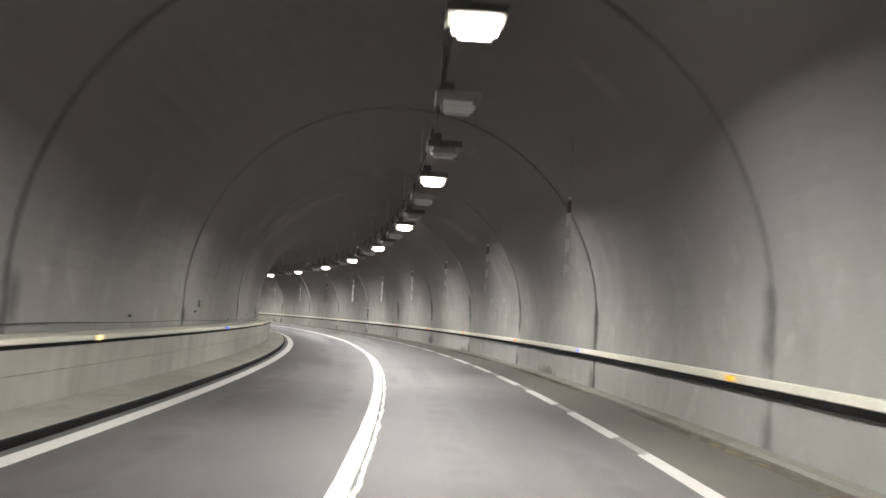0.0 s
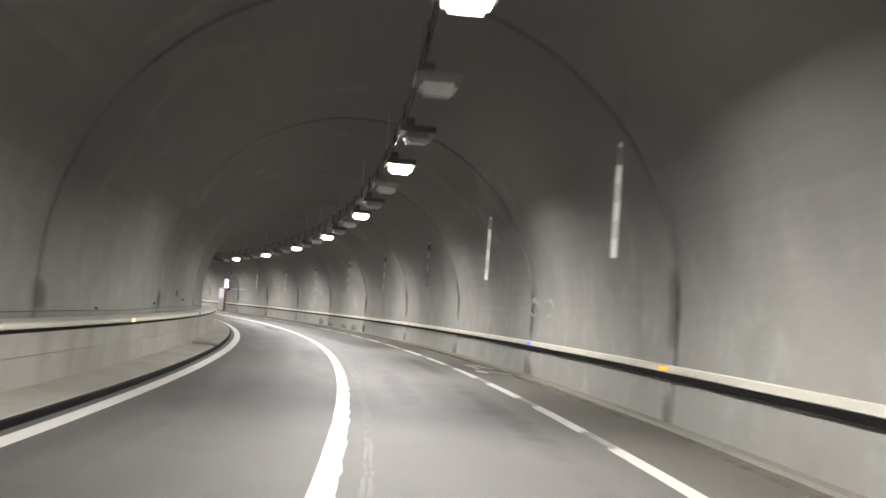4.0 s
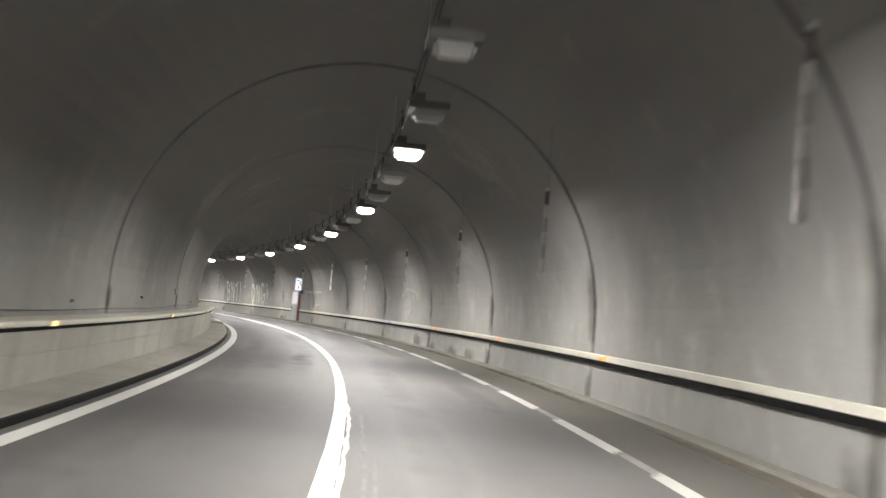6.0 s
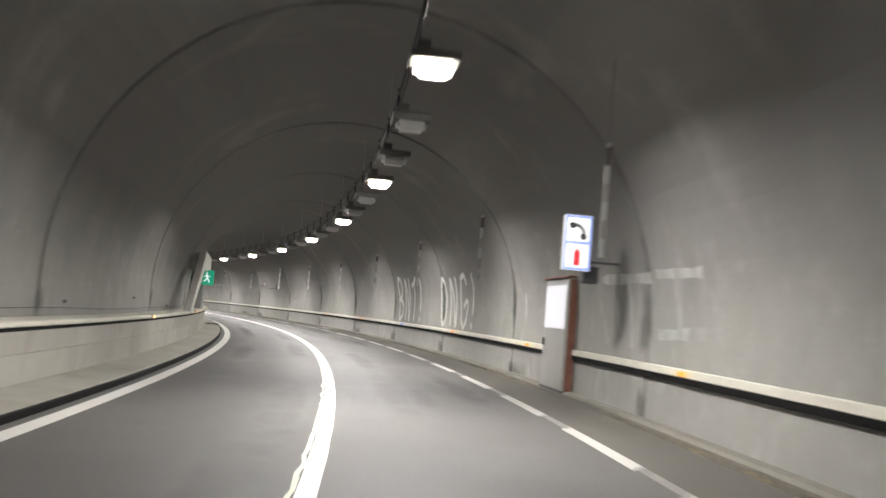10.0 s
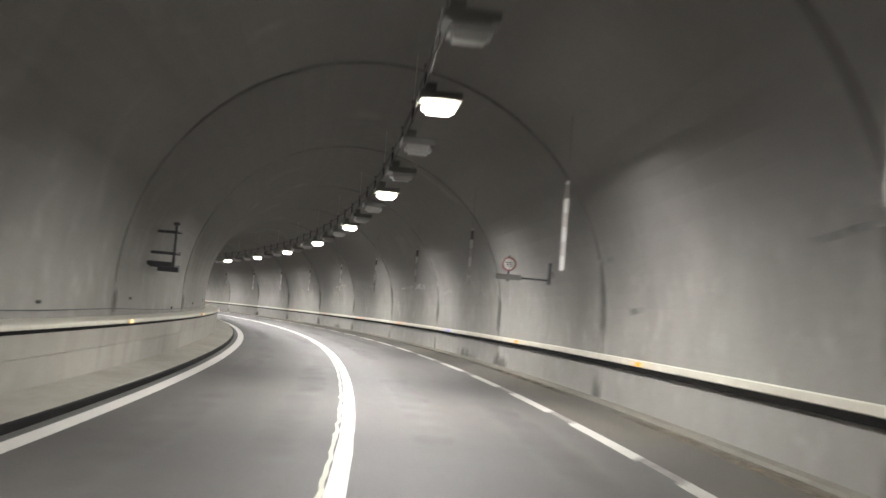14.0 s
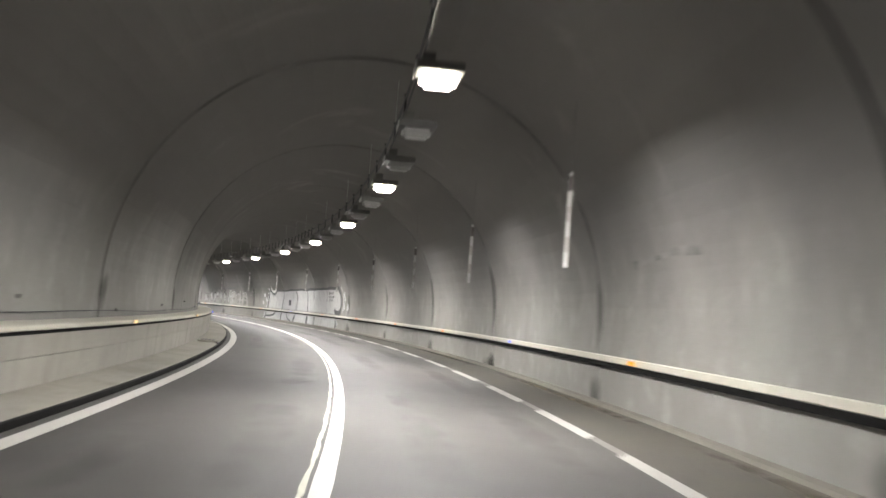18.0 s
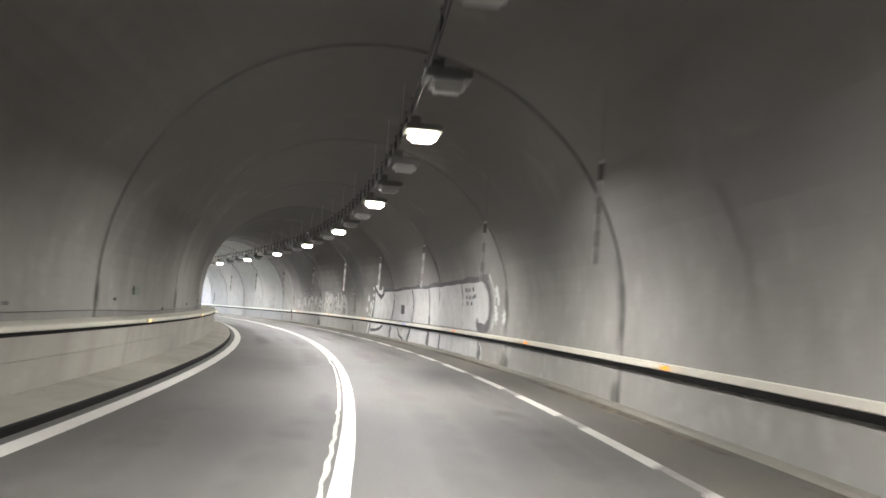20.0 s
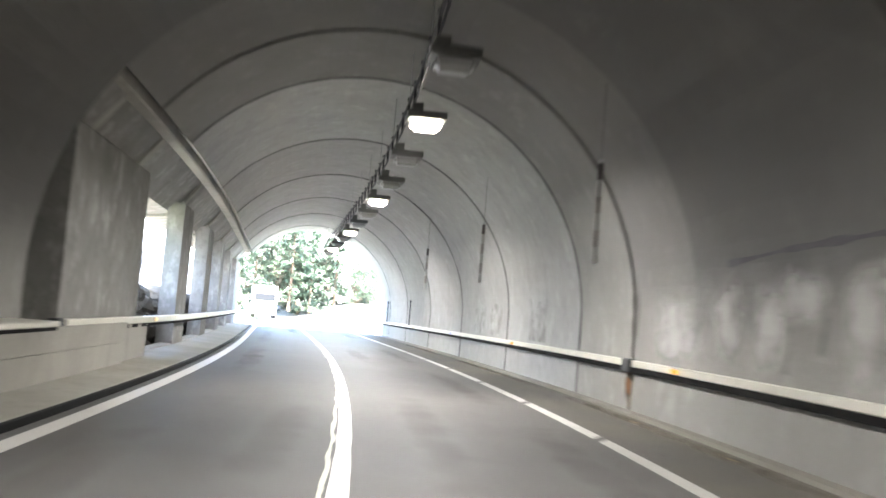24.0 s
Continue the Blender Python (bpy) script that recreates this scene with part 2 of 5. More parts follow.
SIGN_PLAIN = material("sign_white", (0.7, 0.69, 0.66), 0.45, spots=[(4.0, 0.5, 0.8, (0.55, 0.54, 0.5), 0.5, 1.0)])
SIGN_BLACK = material("sign_black", (0.02, 0.02, 0.02), 0.5)
SIGN_RED = material("sign_red", (0.5, 0.02, 0.03), 0.45)
SIGN_OLD_RED = material("faded_sign_red", (0.24, 0.06, 0.065), 0.6, spots=[(6.0, 0.45, 0.7, (0.2, 0.12, 0.115), 0.7, 1.0)])
SIGN_GREEN = material("sign_green", (0.0, 0.22, 0.12), 0.4, emit=(0.0, 0.5, 0.28), power=0.014)
RUST = material("rust_paint", (0.16, 0.06, 0.04), 0.7, spots=[(5.0, 0.45, 0.7, (0.25, 0.12, 0.08), 0.7, 1.0)])
CABINET = material("cabinet_paint", (0.27, 0.263, 0.245), 0.6, spots=[(2.0, 0.45, 0.75, (0.19, 0.184, 0.17), 0.6, 0.3)])
PANEL_LIT = material("lit_panel", (0.4, 0.4, 0.42), 0.4, emit=(0.95, 0.93, 1.0), power=0.016)
SPRAY_WHITE = material("white_spray_paint", (0.49, 0.49, 0.485), 0.7, spec=0.12, spots=[
    (0.8, 0.42, 0.7, (0.4, 0.4, 0.393), 0.7, 0.6), (2.6, 0.5, 0.72, (0.27, 0.268, 0.262), 0.7, 0.5), (9.0, 0.5, 0.75, (0.3, 0.3, 0.3), 0.5, 1.0)])
SPRAY_GHOST = material("ghost_spray_paint", (0.29, 0.284, 0.268), 0.8, spec=0.12, spots=[(2.0, 0.4, 0.62, (0.21, 0.205, 0.194), 1.0, 1.0)])
SPRAY_CLEAN = material("clean_white_spray", (0.55, 0.55, 0.545), 0.7, spec=0.12, spots=[(4.0, 0.45, 0.75, (0.42, 0.42, 0.41), 0.6, 1.0)])
SPRAY_PALE = material("pale_spray_paint", (0.56, 0.555, 0.52), 0.7, spec=0.12, spots=[(5.0, 0.45, 0.75, (0.45, 0.45, 0.43), 0.7, 1.0)])
SPRAY_DRIP = material("chalky_spray_paint", (0.42, 0.41, 0.388), 0.8, spec=0.12, spots=[(1.6, 0.38, 0.62, (0.25, 0.245, 0.23), 0.95, 0.6), (5.0, 0.45, 0.65, (0.2, 0.195, 0.183), 0.6, 0.5)])
SPRAY_DIM = material("sooty_spray_paint", (0.23, 0.225, 0.215), 0.8, spec=0.12, spots=[(2.5, 0.4, 0.62, (0.13, 0.128, 0.122), 1.0, 1.0)])
SPRAY_GREY = material("grey_spray_paint", (0.1, 0.1, 0.105), 0.8, spec=0.12, spots=[(3.0, 0.45, 0.75, (0.17, 0.17, 0.17), 0.6, 1.0)])
SPRAY_FAINT = material("faded_spray_paint", (0.34, 0.335, 0.32), 0.75, spec=0.12, spots=[(2.5, 0.4, 0.62, (0.2, 0.195, 0.183), 1.0, 1.0)])
ROCK = material("rubble_stone", (0.085, 0.078, 0.066), 0.9, bump=0.8, bump_size=6, island=0.3, spots=[
    (2.0, 0.45, 0.7, (0.04, 0.037, 0.032), 0.8, 1.0), (9.0, 0.5, 0.75, (0.14, 0.13, 0.11), 0.5, 1.0)])
GRASS = material("rough_grass", (0.07, 0.1, 0.03), 0.9, bump=0.8, bump_size=3, spots=[
    (0.3, 0.45, 0.7, (0.12, 0.11, 0.05), 0.7, 1.0), (3.0, 0.5, 0.7, (0.05, 0.07, 0.02), 0.6, 1.0)])
# pale enough for the banks outside to burn out to white
PALE_GROUND = material("pale_ground", (0.42, 0.41, 0.38), 0.9, bump=0.6, bump_size=25, spots=[
    (0.8, 0.45, 0.75, (0.3, 0.29, 0.26), 0.7, 1.0), (12.0, 0.45, 0.75, (0.25, 0.24, 0.22), 0.6, 1.0)])
BARK = material("bark", (0.12, 0.085, 0.06), 0.9, bump=0.8, bump_size=8, spots=[(4.0, 0.45, 0.7, (0.06, 0.045, 0.035), 0.8, 0.2)])
LEAF = material("foliage", (0.06, 0.092, 0.068), 0.6, spots=[(1.0, 0.4, 0.7, (0.07, 0.1, 0.068), 0.8, 1.0), (6.0, 0.5, 0.7, (0.04, 0.07, 0.03), 0.6, 1.0)])
TRUCK_WHITE = material("truck_paint", (0.5, 0.5, 0.5), 0.35, spots=[(1.0, 0.5, 0.8, (0.5, 0.5, 0.49), 0.5, 1.0)], coat=0.3)
GLASS = material("dark_glass", (0.012, 0.013, 0.015), 0.3, spec=0.15)
RUBBER = material("rubber", (0.02, 0.02, 0.02), 0.8, spots=[(5.0, 0.5, 0.8, (0.05, 0.05, 0.045), 0.6, 1.0)])


# ---- building helpers ----
def finish(bm, name, mat, smooth=False):
    me = bpy.data.meshes.new(name)
    bm.normal_update()
    bm.to_mesh(me)
    bm.free()
    me.materials.append(mat)
    if smooth:
        me.polygons.foreach_set("use_smooth", [True] * len(me.polygons))
    return me


def part(name, bm, mat, parent=None, label="", smooth=False):
    ob = new(name, finish(bm, name, mat, smooth))
    ob.parent = parent
    if label:
        ob["label"] = label
    return ob


def same(name, me, parent, m):
    """One more object on a mesh that stands already."""
    ob = new(name, me)
    ob.parent = parent
    ob.matrix_local = m
    return ob


def holder(name, m=None, **tags):
    ob = new(name)
    ob.empty_display_size = 0.2
    if m is not None:
        ob.matrix_world = m
    return tagged(ob, **tags)


def sweep(bm, outline, s0, s1, step=1.0, closed=True, wave=None):
    """Runs an outline of (u, z) points along the road from s0 to s1."""
    n = max(1, int(math.ceil((s1 - s0) / step)))
    rings = []
    for i in range(n + 1):
        s = s0 + (s1 - s0) * i / n
        du, dz = wave(s) if wave else (0, 0)
        rings.append([bm.verts.new(at(s, u + du, z + dz)) for u, z in outline])
    m = len(outline)
    for a, b in zip(rings, rings[1:]):
        for j in range(m if closed else m - 1):
            k = (j + 1) % m
            bm.faces.new((a[j], a[k], b[k], b[j]))
    if closed:
        bm.faces.new(rings[0][::-1])
        bm.faces.new(rings[-1])
    bmesh.ops.recalc_face_normals(bm, faces=bm.faces[:])
    return bm


def strip(outline, s0, s1, step=1.0, closed=True, wave=None):
    return sweep(bmesh.new(), outline, s0, s1, step, closed, wave)


def rect(u0, u1, z0, z1, c=0.0):
    if not c:
        return [(u0, z0), (u1, z0), (u1, z1), (u0, z1)]
    return [(u0 + c, z0), (u1 - c, z0), (u1, z0 + c), (u1, z1 - c), (u1 - c, z1), (u0 + c, z1), (u0, z1 - c), (u0, z0 + c)]


def block(x0, x1, y0, y1, z0, z1, bevel=0.0, bm=None):
    bm = bm or bmesh.new()
    made = bmesh.ops.create_cube(bm, size=1.0)["verts"]
    for v in made:
        v.co = Vector((x0 + (v.co.x + 0.5) * (x1 - x0), y0 + (v.co.y + 0.5) * (y1 - y0), z0 + (v.co.z + 0.5) * (z1 - z0)))
    if bevel:
        edges = {e for v in made for e in v.link_edges}
        bmesh.ops.bevel(bm, geom=list(edges), offset=bevel, segments=2, affect="EDGES", profile=0.5)
    return bm


def tube(bm, a, b, r, sides=10, r2=None):
    a, b = Vector(a), Vector(b)
    m = Matrix.Translation((a + b) / 2) @ (b - a).to_track_quat("Z", "Y").to_matrix().to_4x4()
    bmesh.ops.create_cone(bm, cap_ends=True, segments=sides, radius1=r, radius2=r if r2 is None else r2, depth=(b - a).length, matrix=m)
    return bm


def plate(bm, points, thick):
    """A flat plate from (x, z) points, thickened along y."""
    front = [bm.verts.new((x, -thick / 2, z)) for x, z in points]
    back = [bm.verts.new((x, thick / 2, z)) for x, z in points]
    bm.faces.new(front)
    bm.faces.new(back[::-1])
    for i in range(len(points)):
        j = (i + 1) % len(points)
        bm.faces.new((front[j], front[i], back[i], back[j]))
    bmesh.ops.recalc_face_normals(bm, faces=bm.faces[:])
    return bm


# ---- sizes of the tunnel ----
TUNNEL_START, GALLERY_START, EXIT = -58.4, 337.6, 384.0
JOINTS = [1.6 + 10 * k for k in range(-6, 39)]
ARCH_U, ARCH_Z, ARCH_R, THICK = 0.22, 1.5, 4.6, 0.35


def arch(r, first=0.0, last=180.0, count=36):
    return [(ARCH_U + r * math.cos(radians(first + (last - first) * i / count)),
             ARCH_Z + r * math.sin(radians(first + (last - first) * i / count))) for i in range(count + 1)]


def wall_u(z, side=1):
    """Where the lining stands at a height."""
    return ARCH_U + side * math.sqrt(max(0.1, ARCH_R**2 - max(0.0, z - ARCH_Z)**2))


# ---- ground and road ----
def ground():
    bm = bmesh.new()
    n = 60
    grid = []
    for i in range(n + 1):
        row = []
        for j in range(n + 1):
            a, b = 2 * i / n - 1, 2 * j / n - 1
            x, y = 1500 * math.copysign(abs(a)**2.2, a) - 90, 1500 * math.copysign(abs(b)**2.2, b) + 260
            row.append(bm.verts.new((x, y, -0.9)))
        grid.append(row)
    for i in range(n):
        for j in range(n):
            bm.faces.new((grid[i][j], grid[i + 1][j], grid[i + 1][j + 1], grid[i][j + 1]))
    ob = part("ground", bm, GRASS)
    tagged(ob, "rough grassy ground beyond the tunnel mouth", "ground", kind="structure")


ground()
road = part("road", strip([(-3.15, -0.45), (3.3, -0.45), (3.3, 0.0), (-3.15, 0.0)], TUNNEL_START, 530, 2.0), ASPHALT)
tagged(road, "worn grey asphalt carriageway with two lanes", "road", kind="structure")
shoulder = part("shoulder", strip([(3.3, -0.45), (4.66, -0.45), (4.66, 0.02), (3.3, -0.004)], TUNNEL_START, 530, 2.0), SHOULDER)
tagged(shoulder, "darker dusty asphalt shoulder along the wall", "road", kind="structure")
gutter = part("gutter", strip([(4.62, -0.3), (4.81, -0.3), (4.81, 0.075), (4.66, 0.06), (4.62, 0.024)], TUNNEL_START, EXIT, 2.0), GUTTER)
tagged(gutter, "narrow pale concrete upstand at the wall foot", "kerb", kind="structure")
walkway = part("pavement", strip([(-4.37, -0.3), (-3.12, -0.3), (-3.12, 0.086), (-3.15, 0.098), (-4.37, 0.16)], TUNNEL_START, EXIT, 2.0), PAVING)
tagged(walkway, "raised concrete walkway with a dusty top", "pavement", kind="structure")
kerb = part("kerb", strip([(-3.12, -0.1), (-3.075, -0.1), (-3.08, 0.076), (-3.09, 0.088), (-3.12, 0.09)], TUNNEL_START, EXIT, 1.5), TAR)
tagged(kerb, "low kerb with a black painted face", "kerb", kind="structure")


def lay(name, u0, u1, s0, s1, mat, label, z=0.004, wave=None, step=1.0, skew=0.0):
    bm = bmesh.new()
    n = max(1, int((s1 - s0) / step))
    left, right = [], []
    for i in range(n + 1):
        s = s0 + (s1 - s0) * i / n
        w0, w1 = wave(s) if wave else (0, 0)
        left.append(bm.verts.new(at(s, u0 + w0, z)))
        right.append(bm.verts.new(at(s + skew, u1 + w1, z)))
    for i in range(n):
        bm.faces.new((left[i], right[i], right[i + 1], left[i + 1]))
    return part(name, bm, mat, markings, label)


markings = holder("road_markings", label="white painted lines on the asphalt", category="road marking", kind="structure")
lay("edge_line", -2.94, -2.725, TUNNEL_START, 520, LINE, "solid white edge line")


def centre_wave(s):
    k = 0.012 * noise.noise(Vector((s * 0.9, 1, 0)))
    return -k, k


lay("centre_line", -0.1, 0.066, TUNNEL_START, 520, LINE, "solid white centre line", z=0.006, wave=centre_wave, step=0.4)
for k in range(-38, 60):
    s = 126.5 + 4.77 * k
    if s > TUNNEL_START:
        lay("dash", 3.1, 3.3, s, s + (3.3 if s < 314 else 4.45), EDGE_PAINT, "", skew=0.3)
for k in range(-38, 60):
    s = 126.5 + 4.77 * k
    if TUNNEL_START < s < 314:
        lay("worn_dash", 3.16, 3.3, s + 3.3, s + 4.77, FAINT, "", skew=0.25)


# ---- the lining ----
lining = holder("wall_lining", label="grey concrete tunnel vault cast in ten metre blocks", category="tunnel wall", kind="structure")
GALLERY_JOINTS = [340.4, 343.8, 351.0, 358.3, 365.6, 372.9, 380.2, EXIT]
for a, b in [(a, b) for a, b in zip(JOINTS, JOINTS[1:]) if b < 332] + [(331.6, GALLERY_START), (GALLERY_START, 340.4)] + list(zip(GALLERY_JOINTS, GALLERY_JOINTS[1:])):
    gallery = a > GALLERY_START - 1
    last = 141 if gallery else 180
    inner = arch(ARCH_R, 0, last)
    outer = arch(ARCH_R + THICK, 0, last)
    foot = [] if gallery else [(ARCH_U - ARCH_R, -0.4)]
    ofoot = [] if gallery else [(ARCH_U - ARCH_R - THICK, -0.4)]
    ring = [(ARCH_U + ARCH_R, -0.4)] + inner + foot + ofoot + outer[::-1] + [(ARCH_U + ARCH_R + THICK, -0.4)]
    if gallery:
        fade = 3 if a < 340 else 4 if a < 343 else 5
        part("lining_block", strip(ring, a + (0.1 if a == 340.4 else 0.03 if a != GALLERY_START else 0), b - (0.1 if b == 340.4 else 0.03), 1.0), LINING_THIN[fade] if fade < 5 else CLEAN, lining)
    else:
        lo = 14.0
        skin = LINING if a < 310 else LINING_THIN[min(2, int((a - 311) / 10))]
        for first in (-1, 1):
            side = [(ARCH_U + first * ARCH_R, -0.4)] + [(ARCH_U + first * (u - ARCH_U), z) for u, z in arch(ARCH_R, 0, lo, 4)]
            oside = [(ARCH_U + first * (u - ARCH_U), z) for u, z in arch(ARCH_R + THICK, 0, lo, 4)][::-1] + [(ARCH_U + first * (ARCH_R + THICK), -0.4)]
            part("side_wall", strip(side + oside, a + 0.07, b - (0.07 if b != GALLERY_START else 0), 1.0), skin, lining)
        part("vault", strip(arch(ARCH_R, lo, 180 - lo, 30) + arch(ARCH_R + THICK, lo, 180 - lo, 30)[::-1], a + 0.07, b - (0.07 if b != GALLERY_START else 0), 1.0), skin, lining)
    deep = -0.022 if gallery and a > 341 else 0.12 if gallery else 0.05
    seal = [(ARCH_U + ARCH_R + deep, -0.4)] + arch(ARCH_R + deep, 0, last) + [(u, z) for u, z in foot]
    oseal = [(u, z) for u, z in ofoot] + arch(ARCH_R + 0.3, 0, last)[::-1] + [(ARCH_U + ARCH_R + 0.3, -0.4)]
    if a != GALLERY_START:
        half = 0.1 if a == 340.4 else 0.03 if gallery else 0.07
        part("joint", strip(seal + oseal, a - half, a + half, 0.1), RING_SEAL if gallery and a > 341 else SEALANT, lining)
# unseen wall added across the road to shut daylight out behind
back = part("wall_back", strip([(-4.8, -0.4), (5.2, -0.4), (5.2, 6.6), (-4.8, 6.6)], TUNNEL_START - 0.6, TUNNEL_START, 1), LINING)
tagged(back, "plain unseen wall added to close the tunnel behind", "wall", kind="structure")

# ---- left parapet ----
parapet = holder("wall_parapet", label="low concrete parapet with a ledge along the walkway", category="parapet", kind="structure")
for a, b in zip(JOINTS, JOINTS[1:]):
    if b > GALLERY_START + 6 or a > 336:
        continue
    cut = abs(a - 171.6) < 0.1  # a gap for the emergency cabinet
    for lo, hi in ((a, 172.15), (173.55, 176.6), (176.6, b)) if cut else ((a, (a + b) / 2), ((a + b) / 2, b)):
        part("panel", strip([(-4.39, 0.0), (-3.84, 0.0), (-3.81, 0.5), (-4.39, 0.5)], lo + 0.006, hi - 0.006, 2.0), PARAPET, parapet)
        part("panel", strip([(-4.39, 0.507), (-3.81, 0.507), (-3.78, 0.835), (-4.39, 0.85)], lo + 0.006, hi - 0.006, 2.0), PARAPET, parapet)
    for lo, hi in ((a, 172.1), (172.1, 173.6), (173.6, b)) if cut else ((a, b),):
        front = -4.06 if lo == 172.1 else -3.85
        part("core", strip([(-4.36, 0.05), (front, 0.05), (front, 0.8), (-4.36, 0.8)], lo, hi, 2.0), SEALANT, parapet)


# ---- rails ----
def rail(name, face, side, breaks, base):
    """A cream rail over a near-black strip that paints the shade below it, in lengths."""
    thing = holder(name, label="cream painted steel guard rail over a near-black strip of painted shade", category="guard rail", kind="structure")
    for s0, s1 in breaks:
        n = max(1, round((s1 - s0) / 10))
        for i in range(n):
            a, b = s0 + (s1 - s0) * i / n, s0 + (s1 - s0) * (i + 1) / n
            if side > 0:
                part("beam", strip(rect(face + 0.05, face + 0.13, base + 0.102, base + 0.218, 0.012), a + 0.004, b - 0.004, 1.0), RAIL, thing)
                part("recess", strip(rect(face + 0.062, face + 0.13, base + 0.012, base + 0.102), a, b, 1.0), RAIL_SHADE, thing)
            else:
                part("beam", strip(rect(face - 0.56, face + 0.02, base + 0.05, base + 0.12, 0.015), a + 0.004, b - 0.004, 1.0), RAIL, thing)
                part("recess", strip(rect(face - 0.06, face - 0.01, base, base + 0.05), a, b, 1.0), RAIL_SHADE, thing)
    return thing


rail("rail_right", 4.7, 1, [(TUNNEL_START, 135.85), (137.85, 340.2), (340.6, EXIT)], 0.70)
rail("rail_left", -3.77, -1, [(TUNNEL_START, 172.1), (173.6, 176.9), (179.3, 337.2)], 0.79)


# ---- lamps ----
def luminaire(lit):
    thing = holder("tunnel_lamp", label="lit square tunnel lamp under the cable rack" if lit else "unlit pale tunnel lamp under the cable rack",
                   category="lamp", group="lit tunnel lamps" if lit else "unlit tunnel lamps")
    part("housing", block(-0.32, 0.32, -0.3, 0.3, 0.0, 0.12, 0.02), HOUSING, thing)
    bm = block(-0.27, 0.27, -0.25, 0.25, -0.16, 0.0, 0.0)
    for v in bm.verts:
        if v.co.z < -0.05:
            v.co.x *= 0.86
            v.co.y *= 0.7
    bmesh.ops.bevel(bm, geom=bm.edges[:], offset=0.055, segments=3, affect="EDGES")
    part("lens", bm, LENS_ON if lit else LENS_OFF, thing)
    part("bracket", block(-0.235, -0.06, -0.03, 0.03, 0.12, 0.3), HOUSING, thing)
    for y in (-0.2, 0.2):
        part("clip", block(-0.34, -0.32, y - 0.03, y + 0.03, -0.03, 0.1), STEEL, thing)
    return thing


LAMP_GAP, LAMP_U, LAMP_Z = 11.726, 0.935, 4.56
first_lit, first_unlit = luminaire(True), luminaire(False)
first_lit.matrix_world = stand(LAMP_GAP * -4, LAMP_U, LAMP_Z)
first_unlit.matrix_world = stand(LAMP_GAP * (-4 + 1 / 3), LAMP_U, LAMP_Z)
glow = bpy.data.lights.new("lamp_light", "AREA")
glow.shape, glow.size, glow.size_y, glow.energy, glow.color, glow.spread = "RECTANGLE", 0.26, 0.2, 17.5, (1.0, 0.974, 0.955), radians(163)
side_glow = bpy.data.lights.new("lamp_side_light", "AREA")
side_glow.shape, side_glow.size, side_glow.size_y, side_glow.energy, side_glow.color, side_glow.spread = "RECTANGLE", 0.3, 0.2, 3.0, (1.0, 0.974, 0.955), radians(110)
for k in range(-12, 98):
    s = LAMP_GAP * k / 3
    if s > EXIT - 3:
        break
    if k % 3 == 0:
        if k != -12:
            copy_thing(first_lit, stand(s, LAMP_U, LAMP_Z))
        new("lamp_light", glow).matrix_world = stand(s, LAMP_U, LAMP_Z - 0.2) @ pose(0, 0, 0, 0, -3, 0)
        for lean in (-42, 42):
            new("lamp_side_light", side_glow).matrix_world = stand(s, LAMP_U, LAMP_Z - 0.21) @ pose(0, 0.004 * lean, 0, lean, -3, 0)
    elif k != -11:
        copy_thing(first_unlit, stand(s, LAMP_U, LAMP_Z))

# ---- cable rack over the lamps ----
rack = holder("cable_rack", label="dark steel cable rack hung under the vault", category="cable rack", kind="structure")
for a, b in zip(JOINTS, JOINTS[1:]):
    if a < EXIT:
        b = min(b, EXIT - 2)
        part("chord", strip(rect(0.7, 0.74, 5.1, 5.14), a, b, 2.0), DARK_STEEL, rack)
        part("lower_chord", strip(rect(0.705, 0.735, 4.84, 4.87), a, b, 2.0), DARK_STEEL, rack)
bm = block(-0.02, 0.02, -0.02, 0.02, 0.0, 0.36)
block(-0.04, 0.04, -0.05, 0.05, 0.36, 0.385, bm=bm)
post_mesh = finish(bm, "post", DARK_STEEL)
bm = tube(bmesh.new(), (0, 0, 0), (0, 0, 0.93), 0.009, 6)
rod_mesh = finish(bm, "hanger", STEEL)
s = -46.0
while s < EXIT - 2:
    same("post", post_mesh, rack, stand(s, 0.72, 4.83))
    if int(s * 10) % 3 == 0:
        same("hanger", rod_mesh, rack, stand(s, 0.72, 5.14))
    s += 1.3 if s > 280 else 2.6

# ---- markers on the rails ----
def marker(name, mat, label, group, wide=1):
    thing = holder(name, label=label, category="road marker", group=group)
    part("bracket", block(-0.01, 0.05, -0.09, 0.09, -0.035, 0.035, 0.006), STEEL, thing)
    for y in ((-0.055, 0.055) if wide else (0.0,)):
        part("reflector", block(-0.028, -0.01, y - 0.034, y + 0.034, -0.034, 0.034, 0.008), mat, thing)
    part("lens", block(-0.03, 0.03, -0.1, -0.09, -0.03, 0.03, 0.004), mat, thing)
    return thing


amber_r = marker("rail_marker", AMBER, "small amber reflector with an added glow on the cream rail", "amber rail markers")
blue_r = marker("rail_marker", BLUE, "small glowing blue marker on the cream rail", "blue rail markers", 0)
amber_l = marker("rail_marker", WHITE_MARK, "small pale amber reflector with an added glow on the parapet rail", "pale rail markers")
unused = {amber_r, blue_r, amber_l}


def put(kind, m):
    if kind in unused:
        unused.discard(kind)
        kind.matrix_world = m
    else:
        copy_thing(kind, m)


